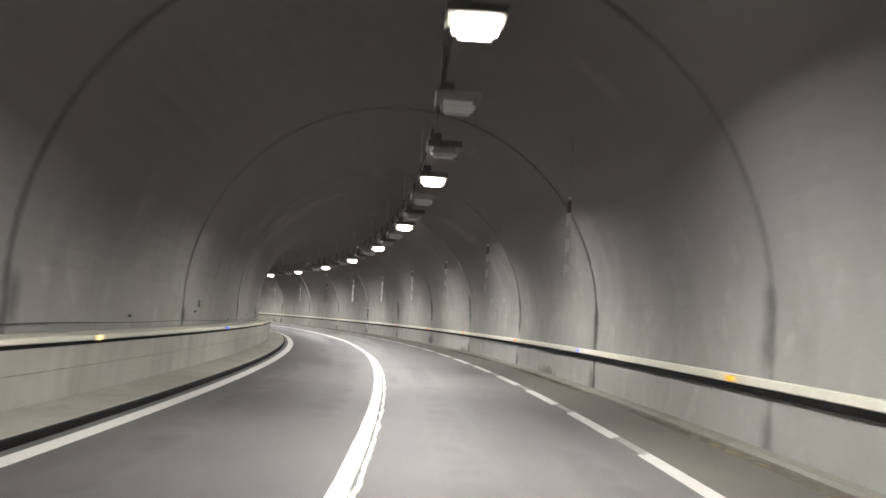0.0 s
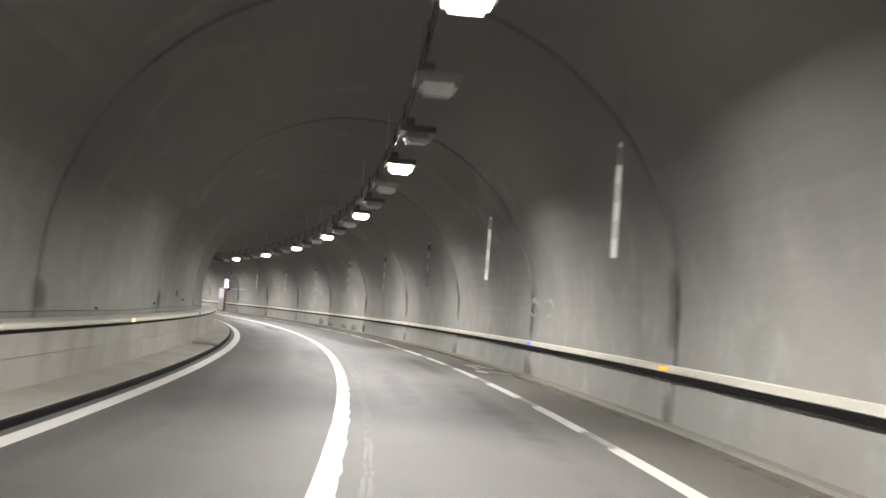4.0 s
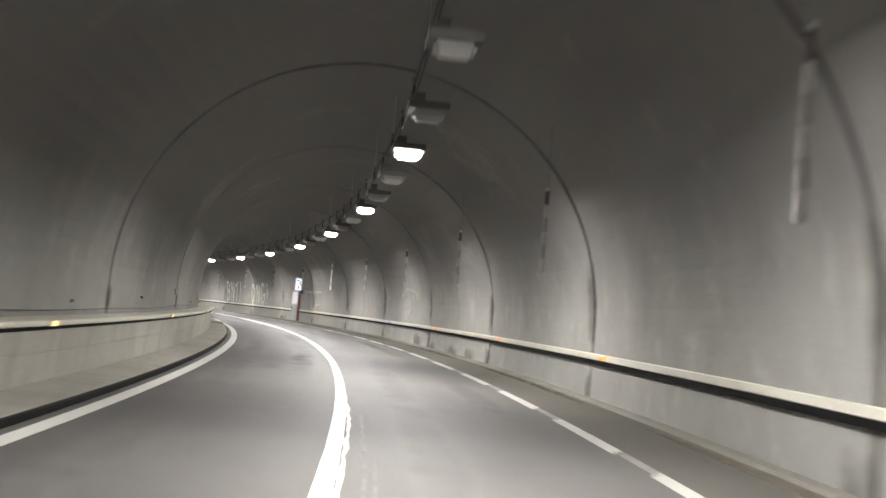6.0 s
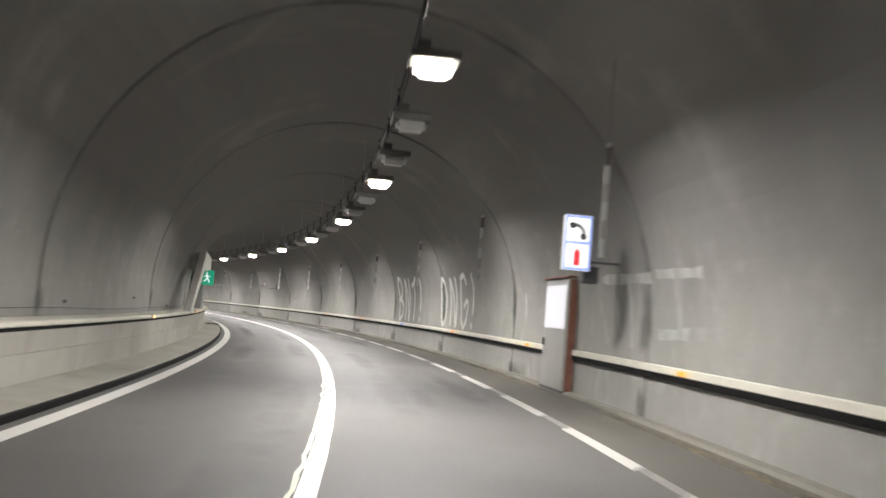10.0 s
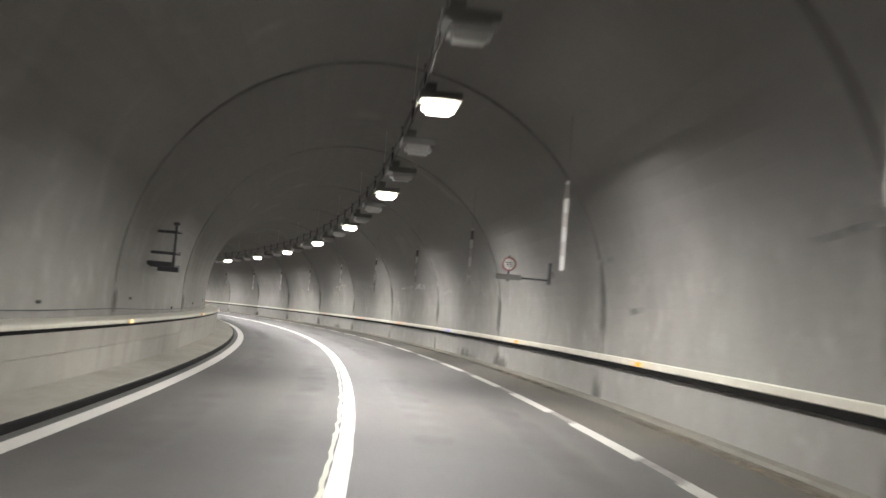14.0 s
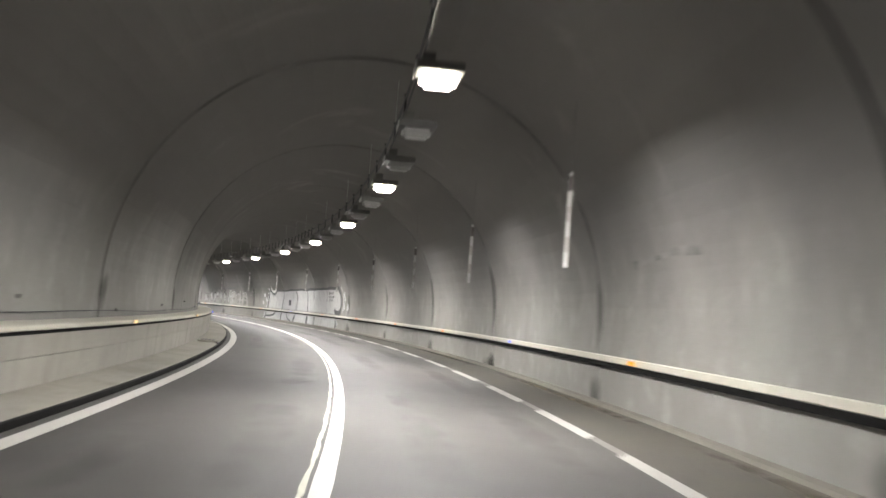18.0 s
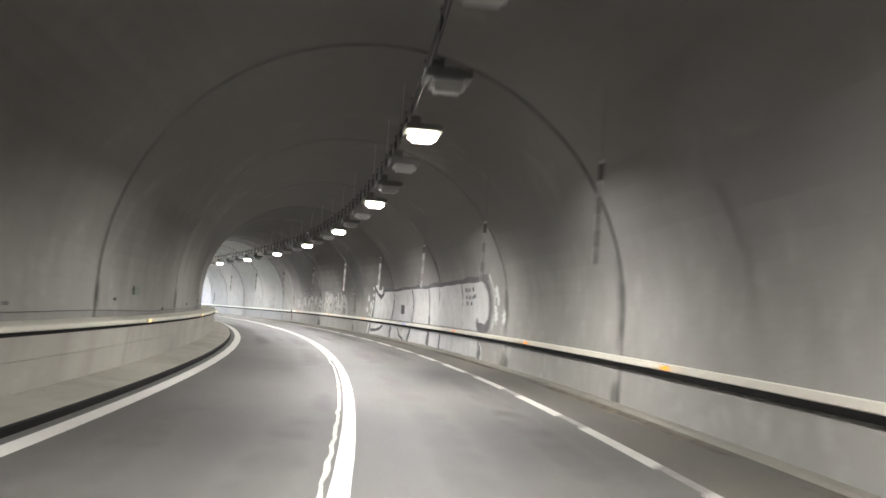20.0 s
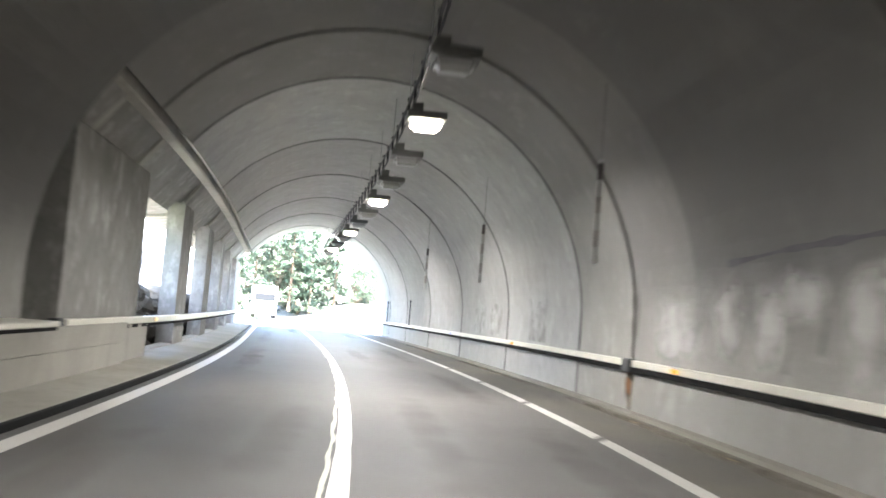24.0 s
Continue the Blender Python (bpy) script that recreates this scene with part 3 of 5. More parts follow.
for k in range(-4, 38):
    s = 10 * k + float(np.interp(k, [0, 1, 2, 3, 9, 13, 17, 20, 25, 33, 34, 35], [2.8, 3.05, 1.8, 2.77, 0.18, -0.15, -0.58, -1.0, -0.65, -1.4, -1.85, 0.0]))
    if abs(s - 136) > 2:
        put(blue_r if k in (1, 6, 11, 16, 21, 26, 31, 36) else amber_r, stand(s, 4.742, 0.858))
for k, s in enumerate([3.2, 13.9, 23.7, 33.3, 44.0, 55.0, 65.8, 75.9, 85.4, 95.7, 106.3, 117.2, 127.2, 137.8, 147.6, 158.0, 168.0, 179.9, 190.0,
                       200.9, 210.5, 220.2, 230.9, 241.0, 251.6, 262.0, 272.5, 283.1, 292.8, 303.0, 313.3, 323.8, 334.0]):
    put(blue_r if k in (1, 6, 11, 16, 21, 26, 31) else amber_l, stand(s, -3.728, 0.875, 180))

# ---- hanging striped boards ----
def hanging_board():
    thing = holder("marker_board", label="narrow striped marker board hung over the shoulder", category="sign", group="hanging striped boards")
    n = 6
    for i in range(n):
        z0 = 0.24 * i
        part("stripe", block(-0.038, 0.038, -0.008, 0.008, z0, z0 + 0.24), BAR_SOOTY if i == 5 else BAR_PALE if i % 2 == 0 else BAR_DULL, thing)
    part("cap", block(-0.03, 0.03, -0.012, 0.012, 0.24 * n, 0.24 * n + 0.06, 0.006), STEEL, thing)
    part("hanger", block(-0.004, 0.004, -0.004, 0.004, 0.24 * n + 0.06, 2.62), HOUSING, thing)
    return thing


board = hanging_board()
board.matrix_world = stand(-12.0, 3.3, 2.3)
for k in range(0, 36):
    copy_thing(board, stand(10 * k + float(np.interp(k, [0, 1, 4, 5, 8, 11, 12, 18, 23, 25, 30, 32, 33], [7.6, 9.6, 9.8, 10.2, 9.7, 9.8, 9.1, 9.05, 8.75, 8.15, 8.1, 7.7, 7.7])), 3.3, 2.3))


# ---- paint on the walls ----
def on_wall(s, z, off=0.005):
    return at(s, wall_u(z) - off, z)


def stroke(name, points, width, mat, parent, off=0.0085, rough=0.0, seed=0.0, label=""):
    """A painted stroke over (s, z) points on the right wall."""
    pts = []
    for (s0, z0), (s1, z1) in zip(points, points[1:]):
        n = max(1, int(math.hypot(s1 - s0, z1 - z0) / 0.18))
        pts += [(s0 + (s1 - s0) * i / n, z0 + (z1 - z0) * i / n) for i in range(n)]
    pts.append(points[-1])
    bm = bmesh.new()
    left, right = [], []
    for i, (s, z) in enumerate(pts):
        a, b = pts[max(0, i - 1)], pts[min(len(pts) - 1, i + 1)]
        ds, dz = b[0] - a[0], b[1] - a[1]
        d = math.hypot(ds, dz) or 1
        w = width / 2 * (1 + rough * noise.noise(Vector((s * 2.1 + seed, z * 2.7, seed))))
        left.append(bm.verts.new(on_wall(s - dz / d * w, z + ds / d * w, off)))
        right.append(bm.verts.new(on_wall(s + dz / d * w, z - ds / d * w, off)))
    for i in range(len(pts) - 1):
        bm.faces.new((left[i], left[i + 1], right[i + 1], right[i]))
    bmesh.ops.recalc_face_normals(bm, faces=bm.faces[:])
    return part(name, bm, mat, parent, label)


def patch(name, s0, s1, low, high, mat, parent, off=0.004, label=""):
    """A filled patch between two edges given as functions of s."""
    bm = bmesh.new()
    n = max(2, int(abs(s1 - s0) / 0.2))
    cols = []
    for i in range(n + 1):
        s = s0 + (s1 - s0) * i / n
        cols.append([bm.verts.new(on_wall(s, low(s) + (high(s) - low(s)) * j / 6, off)) for j in range(7)])
    for a, b in zip(cols, cols[1:]):
        for j in range(6):
            bm.faces.new((a[j], a[j + 1], b[j + 1], b[j]))
    bmesh.ops.recalc_face_normals(bm, faces=bm.faces[:])
    return part(name, bm, mat, parent, label)


def wob(s, amount=0.05, f=1.3, seed=0.0):
    return amount * noise.noise(Vector((s * f, seed, 0.3)))


# letters as polylines in a unit box, x to the reader's right
GLYPHS = {
    "B": [[(0.12, 0.0), (0.08, 0.5), (0.0, 0.86), (0.12, 1.0), (0.36, 0.95), (0.44, 0.78), (0.36, 0.6), (0.14, 0.5), (0.4, 0.46), (0.54, 0.32), (0.46, 0.12), (0.12, 0.0)]],
    "N": [[(0.04, 0.02), (0.06, 0.94), (0.16, 0.9), (0.44, 0.02), (0.5, 0.06), (0.5, 0.98)]],
    "T": [[(0.0, 0.8), (0.3, 0.86), (0.55, 0.98)], [(0.3, 0.84), (0.2, 0.02)]],
    "!": [[(0.14, 1.02), (0.2, 0.8), (0.1, 0.26)], [(0.08, 0.12), (0.06, 0.02)]],
    "O": [[(0.24, 1.0), (0.08, 0.8), (0.02, 0.4), (0.1, 0.1), (0.26, 0.0), (0.44, 0.2), (0.5, 0.6), (0.42, 0.88), (0.24, 1.0)]],
    "G": [[(0.52, 0.82), (0.4, 1.0), (0.14, 0.96), (0.02, 0.6), (0.08, 0.18), (0.26, 0.0), (0.46, 0.14), (0.56, 0.5), (0.42, 0.52), (0.26, 0.4)]],
}


def tag(text, s_left, s_right, z0, z1, mat, width, label):
    thing = holder("graffiti", label=label, category="graffiti")
    step = (s_left - s_right) / len(text)
    for i, c in enumerate(text):
        for line in GLYPHS.get(c, []):
            stroke("letter_stroke", [(s_left - step * (i + x * 1.25), z0 + (z1 - z0) * y) for x, y in line], width, mat, thing, rough=0.4, seed=i)
    return thing


tag("BNT!", 160.75, 154.9, 1.0, 2.9, SPRAY_PALE, 0.19, "pale sprayed capital letters on the concrete wall")
tag("ONG!", 152.2, 145.6, 1.0, 2.75, SPRAY_PALE, 0.17, "pale sprayed capital letters on the concrete wall")

thing = holder("graffiti", label="broad faded white letters sprayed on the wall", category="graffiti")
for pts in ([(134.1, 2.27), (131.45, 2.23)], [(132.6, 2.2), (132.35, 1.1)], [(131.2, 2.28), (129.35, 2.24)], [(130.35, 2.2), (130.2, 1.4)],
            [(131.1, 1.36), (129.3, 1.42)], [(134.35, 1.9), (133.7, 1.15)], [(133.3, 1.9), (133.1, 1.3)], [(140.4, 2.1), (140.3, 1.3)]):
    stroke("letter_stroke", pts, 0.16, SPRAY_DRIP, thing, rough=0.7, seed=pts[0][0])
thing = holder("graffiti", label="faint round scrawl on the concrete wall", category="graffiti")
for c in (61.4, 60.0):
    stroke("letter_stroke", [(c + 0.45 * math.cos(a * 0.7), 1.75 + 0.2 * math.sin(a * 0.7)) for a in range(9)], 0.11, SPRAY_FAINT, thing, rough=0.8, seed=c)
thing = holder("graffiti", label="faint looped scrawl on the concrete wall", category="graffiti")
for c in (28.0, 26.8, 25.6, 24.4):
    stroke("letter_stroke", [(c + 0.4 * math.cos(a * 0.8), 1.95 + 0.3 * math.sin(a * 0.8)) for a in range(7)], 0.09, SPRAY_FAINT, thing, rough=0.8, seed=c)
thing = holder("graffiti", label="tapering pale smear across the sooty wall", category="paint smear")
for pts, w in (([(219.3, 2.5), (217.2, 2.55)], 0.06), ([(217.4, 2.54), (215.9, 2.57)], 0.13), ([(216.3, 2.56), (215.0, 2.58), (214.0, 2.55)], 0.21)):
    stroke("smear", pts, w, SPRAY_FAINT, thing, 0.0085 + w / 100, 0.6, w)
for sm, z in ((227.5, 2.62), (234.9, 2.72), (247.8, 2.54), (181.6, 2.55)):
    thing = holder("graffiti", label="single pale smear across the concrete wall", category="paint smear")
    stroke("smear", [(sm + 1.6, z - 0.06), (sm + 0.6, z), (sm - 0.5, z + 0.07), (sm - 1.4, z + 0.02)], 0.1, SPRAY_FAINT if sm == 234.9 else SPRAY_DIM, thing, rough=0.9, seed=sm)

# the large white piece
piece = holder("graffiti", label="large white block-letter graffiti with dark outlines", category="graffiti")


def top_edge(s):
    return 2.3 + 0.011 * (318 - s) + wob(s, 0.05, 0.8)


def low_edge(s):
    return 0.98 + wob(s, 0.02, 2.0)


patch("white_fill", 316.45, 294.1, low_edge, top_edge, SPRAY_WHITE, piece, 0.007, "chalky white fill")
patch("lower_fill", 317.6, 295.4, lambda s: 0.1 + wob(s, 0.03), lambda s: 0.66, SPRAY_WHITE, piece, 0.007, "chalky white fill below the rail")
patch("shadow_band", 313.9, 293.8, lambda s: top_edge(s) + 0.0, lambda s: top_edge(s) + 0.13 + 0.006 * max(0, 306 - s) + wob(s, 0.06, 0.6, 4), SPRAY_GREY, piece, 0.0075, "dark smudged top outline")
for i, (pts, w) in enumerate((([(311.45, 2.36), (311.6, 1.9), (311.75, 1.55), (312.0, 0.97)], 0.17), ([(307.4, 2.42), (307.2, 1.9), (307.3, 1.25), (307.45, 0.97)], 0.2),
                              ([(303.9, 2.45), (303.95, 1.9), (303.9, 1.3), (303.85, 0.97)], 0.16), ([(301.9, 2.45), (302.0, 1.9)], 0.1), ([(298.0, 2.55), (297.9, 2.1), (298.05, 1.75)], 0.13),
                              ([(312.0, 0.66), (312.3, 0.3), (312.2, 0.1)], 0.3), ([(307.7, 0.66), (307.9, 0.4), (308.3, 0.1)], 0.3), ([(310.5, 0.62), (310.0, 0.28), (309.1, 0.12)], 0.16),
                              ([(303.8, 0.66), (303.9, 0.4), (304.0, 0.1)], 0.42), ([(301.6, 0.66), (301.7, 0.12)], 0.2), ([(303.85, 1.3), (303.8, 0.97)], 0.3))):
    stroke("outline", pts, w, SPRAY_GREY, piece, 0.011, 0.5, i * 1.7, "dark outline")
stroke("outline", [(294.6, 2.72), (293.9, 2.3), (293.7, 1.7), (294.0, 1.2), (294.7, 1.02)], 0.34, SPRAY_GREY, piece, 0.011, 0.4, 3, "dark outline")
stroke("outline", [(293.6, 2.75), (293.2, 2.2), (293.2, 1.5), (293.5, 1.05)], 0.12, SPRAY_WHITE, piece, 0.011, 0.5, 4)
stroke("outline", [(295.7, 1.32), (295.4, 1.1), (294.4, 1.05)], 0.3, SPRAY_GREY, piece, 0.011, 0.3, 5, "dark outline")
stroke("outline", [(295.2, 0.66), (294.8, 0.4), (295.2, 0.12)], 0.3, SPRAY_GREY, piece, 0.011, 0.3, 6, "dark outline")
patch("block_mark", 309.95, 309.2, lambda s: 1.3, lambda s: 1.72, SPRAY_GREY, piece, 0.011)
for i, (s, z) in enumerate(((297.4, 2.3), (296.9, 2.3), (296.3, 2.32), (297.4, 2.05), (296.9, 2.05), (296.4, 2.05), (297.3, 1.85), (296.7, 1.85), (296.1, 2.1))):
    stroke("block_mark", [(s, z), (s - 0.25, z + 0.02)], 0.13, SPRAY_GREY, piece, 0.011, 0.5, i)
for pts, w in (([(316.05, 2.62), (316.5, 1.75), (316.95, 0.98)], 0.2), ([(317.2, 0.66), (317.6, 0.1)], 0.24), ([(316.0, 2.5), (315.6, 2.3), (315.2, 2.18), (314.7, 2.08), (314.1, 2.24), (313.7, 2.5)], 0.2),
               ([(317.15, 0.3), (316.0, 0.33), (314.85, 0.44), (314.1, 0.62)], 0.15)):
    stroke("outline", pts, w, SPRAY_GREY, piece, 0.011, 0.35, pts[0][0], "dark outline")
for pts, w in (([(316.8, 1.7), (317.2, 0.98)], 0.2), ([(317.5, 0.66), (317.92, 0.1)], 0.2), ([(315.72, 2.7), (315.34, 2.43), (314.8, 2.33), (314.28, 2.42), (314.03, 2.6)], 0.14), ([(317.1, 0.1), (315.55, 0.18), (314.1, 0.44)], 0.09),
               ([(295.1, 0.66), (294.6, 0.3), (294.75, 0.1)], 0.08)):
    stroke("light_edge", pts, w, SPRAY_CLEAN, piece, 0.0125, 0.35, pts[0][0], "clean white edge")
for s, z in ((316.35, 2.52), (316.58, 2.18), (316.77, 1.83)):
    stroke("dot", [(s + 0.1, z), (s - 0.1, z)], 0.16, SPRAY_CLEAN, piece, 0.0125, 0.3, s)
for s, z, size in ((317.9, 2.0, 0.2), (317.35, 1.64, 0.22), (318.3, 1.38, 0.19), (317.7, 1.14, 0.08), (292.85, 2.2, 0.22), (292.7, 1.95, 0.16), (292.95, 1.46, 0.22), (291.95, 1.46, 0.24), (293.05, 1.7, 0.1)):
    for turn in (20, 80, 140):
        ds, dz = size * math.cos(radians(turn)), size * math.sin(radians(turn))
        stroke("flower_stroke", [(s - ds, z - dz), (s, z), (s + ds, z + dz)], 0.1, SPRAY_CLEAN, piece, 0.0085 + 0.0008 * turn / 20, 0.5, s + turn)

# faded round emblem, loose scrawls and smears
thing = holder("graffiti", label="large faded round emblem sprayed on the concrete wall", category="graffiti")
stroke("ring", [(106.0 + 1.95 * math.cos(radians(a)), 1.78 + 0.64 * math.sin(radians(a))) for a in range(0, 361, 15)], 0.14, SPRAY_GHOST, thing, rough=0.7, seed=1)
for c in (106.75, 105.35):
    stroke("loop", [(c + 0.68 * math.cos(radians(a)), 1.82 + 0.27 * math.sin(radians(a))) for a in range(30, 331, 20)], 0.15, SPRAY_GHOST, thing, 0.0095, 0.7, c)
thing = holder("graffiti", label="faded hooked scrawl on the concrete wall", category="graffiti")
stroke("letter_stroke", [(210.3, 2.24), (209.6, 2.36), (208.9, 2.3), (208.95, 1.96)], 0.1, SPRAY_GHOST, thing, rough=0.8, seed=3)
stroke("letter_stroke", [(209.8, 1.6), (210.25, 1.4)], 0.1, SPRAY_GHOST, thing, rough=0.8, seed=5)
thing = holder("graffiti", label="two faded strokes on the concrete wall", category="graffiti")
for z in (2.15, 1.8):
    stroke("letter_stroke", [(205.2, z - 0.03), (204.6, z + 0.04), (203.6, z + 0.02)], 0.15, SPRAY_GHOST, thing, rough=0.8, seed=z)
thing = holder("graffiti", label="round pale blot on the sooty wall", category="paint smear")
stroke("blot", [(211.55, 2.62), (211.3, 2.64)], 0.15, SPRAY_FAINT, thing, rough=0.5, seed=2)
thing = holder("graffiti", label="long thin dark scratch on the sooty wall", category="paint smear")
stroke("smudge", [(109.0, 3.0), (107.7, 3.01), (106.4, 3.03)], 0.035, SIGN_BLACK, thing, 0.0085, 0.6, 8)

top_run = holder("graffiti", label="dark smudged sprayed line across stained concrete", category="graffiti")
stroke("smudge", [(336.4, 2.36), (334.8, 2.44), (333.6, 2.46), (331.0, 2.5), (328.0, 2.52)], 0.09, SPRAY_GREY, top_run, 0.0085, 0.9, 2)
for n_, (p, w) in enumerate((([(120.3, 3.01), (118.8, 3.05), (117.3, 3.08)], 0.035), ([(236.7, 3.06), (235.8, 3.04)], 0.03))):
    thing = holder("graffiti", label="thin dark scratch on the sooty wall", category="paint smear")
    stroke("smudge", p, w, SIGN_BLACK, thing, 0.0085, 0.6, n_)
for sm, z, l in ((115.5, 2.98, 0.5), (116.5, 3.05, 0.25), (112.9, 2.8, 0.6), (191.3, 2.68, 0.55), (189.6, 1.75, 0.4), (195.5, 2.55, 0.9)):
    thing = holder("graffiti", label="single pale smear across the concrete wall", category="paint smear")
    stroke("smear", [(sm + l, z - 0.03), (sm, z), (sm - l, z + 0.02)], 0.1, SPRAY_DIM, thing, rough=0.9, seed=sm)

# faded bubble letters towards the gallery
piece = holder("graffiti", label="faded pale bubble letters with dark holes on stained concrete", category="graffiti")


def bubble(c, z, half, tall, mat, name, width=None, lean=0.0, first=0, last=360):
    """A rounded blob, or its outline where a width is given."""
    ring = [(c + half * math.cos(radians(a)) + lean * math.sin(radians(a)) + wob(a, 0.06, 0.05, c), z + tall * math.sin(radians(a))) for a in range(first, last + 1, 20)]
    if width:
        return stroke(name, ring, width, mat, piece, 0.0105, 0.6, c)
    bm = bmesh.new()
    rings = [[bm.verts.new(on_wall(c + (s - c) * f, z + (h - z) * f, 0.0078)) for s, h in ring[:-1]] for f in (1.0, 0.7, 0.35)]
    for outer_, inner_ in zip(rings, rings[1:]):
        for j in range(len(outer_)):
            k = (j + 1) % len(outer_)
            bm.faces.new((outer_[j], outer_[k], inner_[k], inner_[j]))
    bm.faces.new(rings[-1])
    bmesh.ops.recalc_face_normals(bm, faces=bm.faces[:])
    return part(name, bm, mat, piece)


# round letters before the joint: filled body, dark counters
for c, z, half, tall in ((329.75, 1.95, 0.5, 0.36), (328.55, 1.52, 0.78, 0.66), (327.1, 1.44, 0.72, 0.58), (325.95, 1.2, 0.5, 0.34), (324.7, 1.62, 0.75, 0.56)):
    bubble(c, z, half, tall, SPRAY_DRIP, "letter_fill")
for c, w, low, top in ((326.35, 0.34, 1.0, 2.3), (325.5, 0.36, 1.0, 2.33), (323.75, 0.55, 0.93, 1.5), (325.35, 0.5, 0.93, 1.75), (329.6, 0.5, 0.93, 1.6)):
    stroke("letter_fill", [(c + 0.12, low), (c, (low + top) / 2), (c + 0.05, top)], w, SPRAY_DRIP, piece, 0.0086, 0.5, c)
for c, z, half, tall in ((328.6, 1.5, 0.17, 0.12), (327.2, 1.68, 0.26, 0.2), (327.0, 1.25, 0.18, 0.13), (326.0, 1.22, 0.26, 0.1), (324.6, 1.6, 0.24, 0.1), (324.6, 1.2, 0.36, 0.14), (329.75, 1.98, 0.22, 0.16)):
    wall_counter = [(c + half, z), (c, z + 0.02), (c - half, z)]
    stroke("counter", wall_counter, tall * 2, SPRAY_DIM, piece, 0.0112, 0.5, c)
for c, z, half, tall, f, l in ((329.75, 2.0, 0.62, 0.34, 0, 360), (328.5, 1.75, 0.85, 0.46, 10, 170), (327.1, 1.66, 0.7, 0.38, 20, 160), (324.85, 1.78, 0.66, 0.38, 30, 150)):
    bubble(c, z, half, tall, SPRAY_CLEAN, "rim", 0.035, 0.0, f, l)
    bubble(c, z - 0.07, half * 0.97, tall, SPRAY_DIM, "shade", 0.045, 0.0, f, l)
# dark remains of the taller letters past the joint
for c, z in ((337.5, 1.5), (335.8, 1.6), (334.7, 1.3), (333.9, 1.55), (332.8, 1.45)):
    stroke("counter", [(c + 0.06, z - 0.25), (c, z + 0.05), (c + 0.03, z + 0.3)], 0.13, SPRAY_DIM, piece, 0.0112, 0.6, c)
for sm, z in ((322.7, 1.92), (321.9, 2.24)):
    stroke("smear", [(sm + 0.35, z), (sm - 0.35, z + 0.01)], 0.06, SPRAY_FAINT, piece, 0.0086, 0.5, sm)
piece = holder("graffiti", label="worn white patches under the vault near the mouth", category="graffiti")
for i, c in enumerate((352.6, 355.0, 347.5)):
    patch("patch", c + 0.9, c - 0.8, lambda s: 0.98, lambda s: 1.9 + wob(s, 0.3, 2.2, 3), SPRAY_FAINT, piece, 0.0085)


# ---- old line beside the centre line, symbols, kerb inlets ----
def old_line(s0, s1, u_of, width, mat, name, label):
    bm = bmesh.new()
    n = int((s1 - s0) / 0.14)
    left, right = [], []
    for i in range(n + 1):
        s = s0 + (s1 - s0) * i / n
        u = u_of(s) + (0.025 * noise.noise(Vector((s * 1.9, 7, 0))) if s < 285 else 0.06 * noise.noise(Vector((s * 0.6, 7, 0)))) + 0.022 * noise.noise(Vector((s * 4.3, 3, 0)))
        w = width * (0.75 + 0.5 * noise.noise(Vector((s * 1.1, 2, 5))))
        left.append(bm.verts.new(at(s, u - w / 2, 0.0042)))
        right.append(bm.verts.new(at(s, u + w / 2, 0.0042)))
    for i in range(n):
        bm.faces.new((left[i], right[i], right[i + 1], left[i + 1]))
    return part(name, bm, mat, markings, label)


def drift(s):
    return float(np.interp(s, [0, 15, 24, 27, 30, 34, 38, 60, 75, 84, 92, 105, 120, 180, 210, 240, 285, 310, 330, 345], [0.115, 0.115, 0.11, 0.0, -0.12, -0.11, 0.09, 0.075, 0.11, -0.02, -0.12, -0.13, -0.135, -0.135, -0.16, -0.16, -0.165, -0.18, -0.16, -0.11]))


old_line(-12, 420, drift, 0.06, OLD_LINE, "old_line", "ragged yellowish remains of an older line")
old_line(40, 76, lambda s: 0.28 + 0.03 * math.sin(s * 0.3), 0.05, SCUFF, "scratch", "")
old_line(20, 72, lambda s: 0.36 + 0.03 * math.sin(s * 0.2), 0.05, SCUFF, "scratch", "")


def symbol(s):
    """A worn pictogram on the shoulder."""
    def quad(pts):
        bm = bmesh.new()
        bm.faces.new([bm.verts.new(at(s + a, u, 0.03 + (u - 3.3) * 0.018)) for a, u in pts])
        part("symbol_stroke", bm, WORN_MARK, thing)
    thing = holder("road_symbol", label="worn white pictogram painted on the shoulder", category="road marking", group="shoulder pictograms")
    quad([(3.4, 3.72), (3.4, 3.82), (1.6, 3.86), (1.6, 3.78)])
    quad([(3.4, 3.72), (3.1, 3.72), (3.1, 4.25), (3.4, 4.22)])
    quad([(3.0, 3.9), (2.7, 3.9), (2.2, 4.3), (2.5, 4.3)])
    quad([(1.2, 3.6), (0.4, 3.55), (0.1, 3.8), (0.9, 3.85)])
    quad([(1.0, 3.9), (0.7, 3.9), (0.0, 4.35), (0.2, 4.38)])


symbol(61.3)
symbol(173.3)
inlet = holder("kerb_inlet", label="square concrete drain inlet let into the kerb", category="drain", group="kerb inlets")
part("slab", block(-0.3, 0.28, -0.5, 0.5, 0.1, 0.155, 0.01), PAVING, inlet)
part("slot", block(0.2, 0.29, -0.4, 0.4, 0.02, 0.1), SIGN_BLACK, inlet)
for x in (-0.2, -0.1, 0.0, 0.1):
    part("bar", block(x, x + 0.05, -0.35, 0.35, 0.15, 0.163), DARK_STEEL, inlet)
inlet.matrix_world = stand(64.4, -3.4, 0.022)
for s in (112.0, 163.3, 263.2):
    copy_thing(inlet, stand(s, -3.4, 0.022))

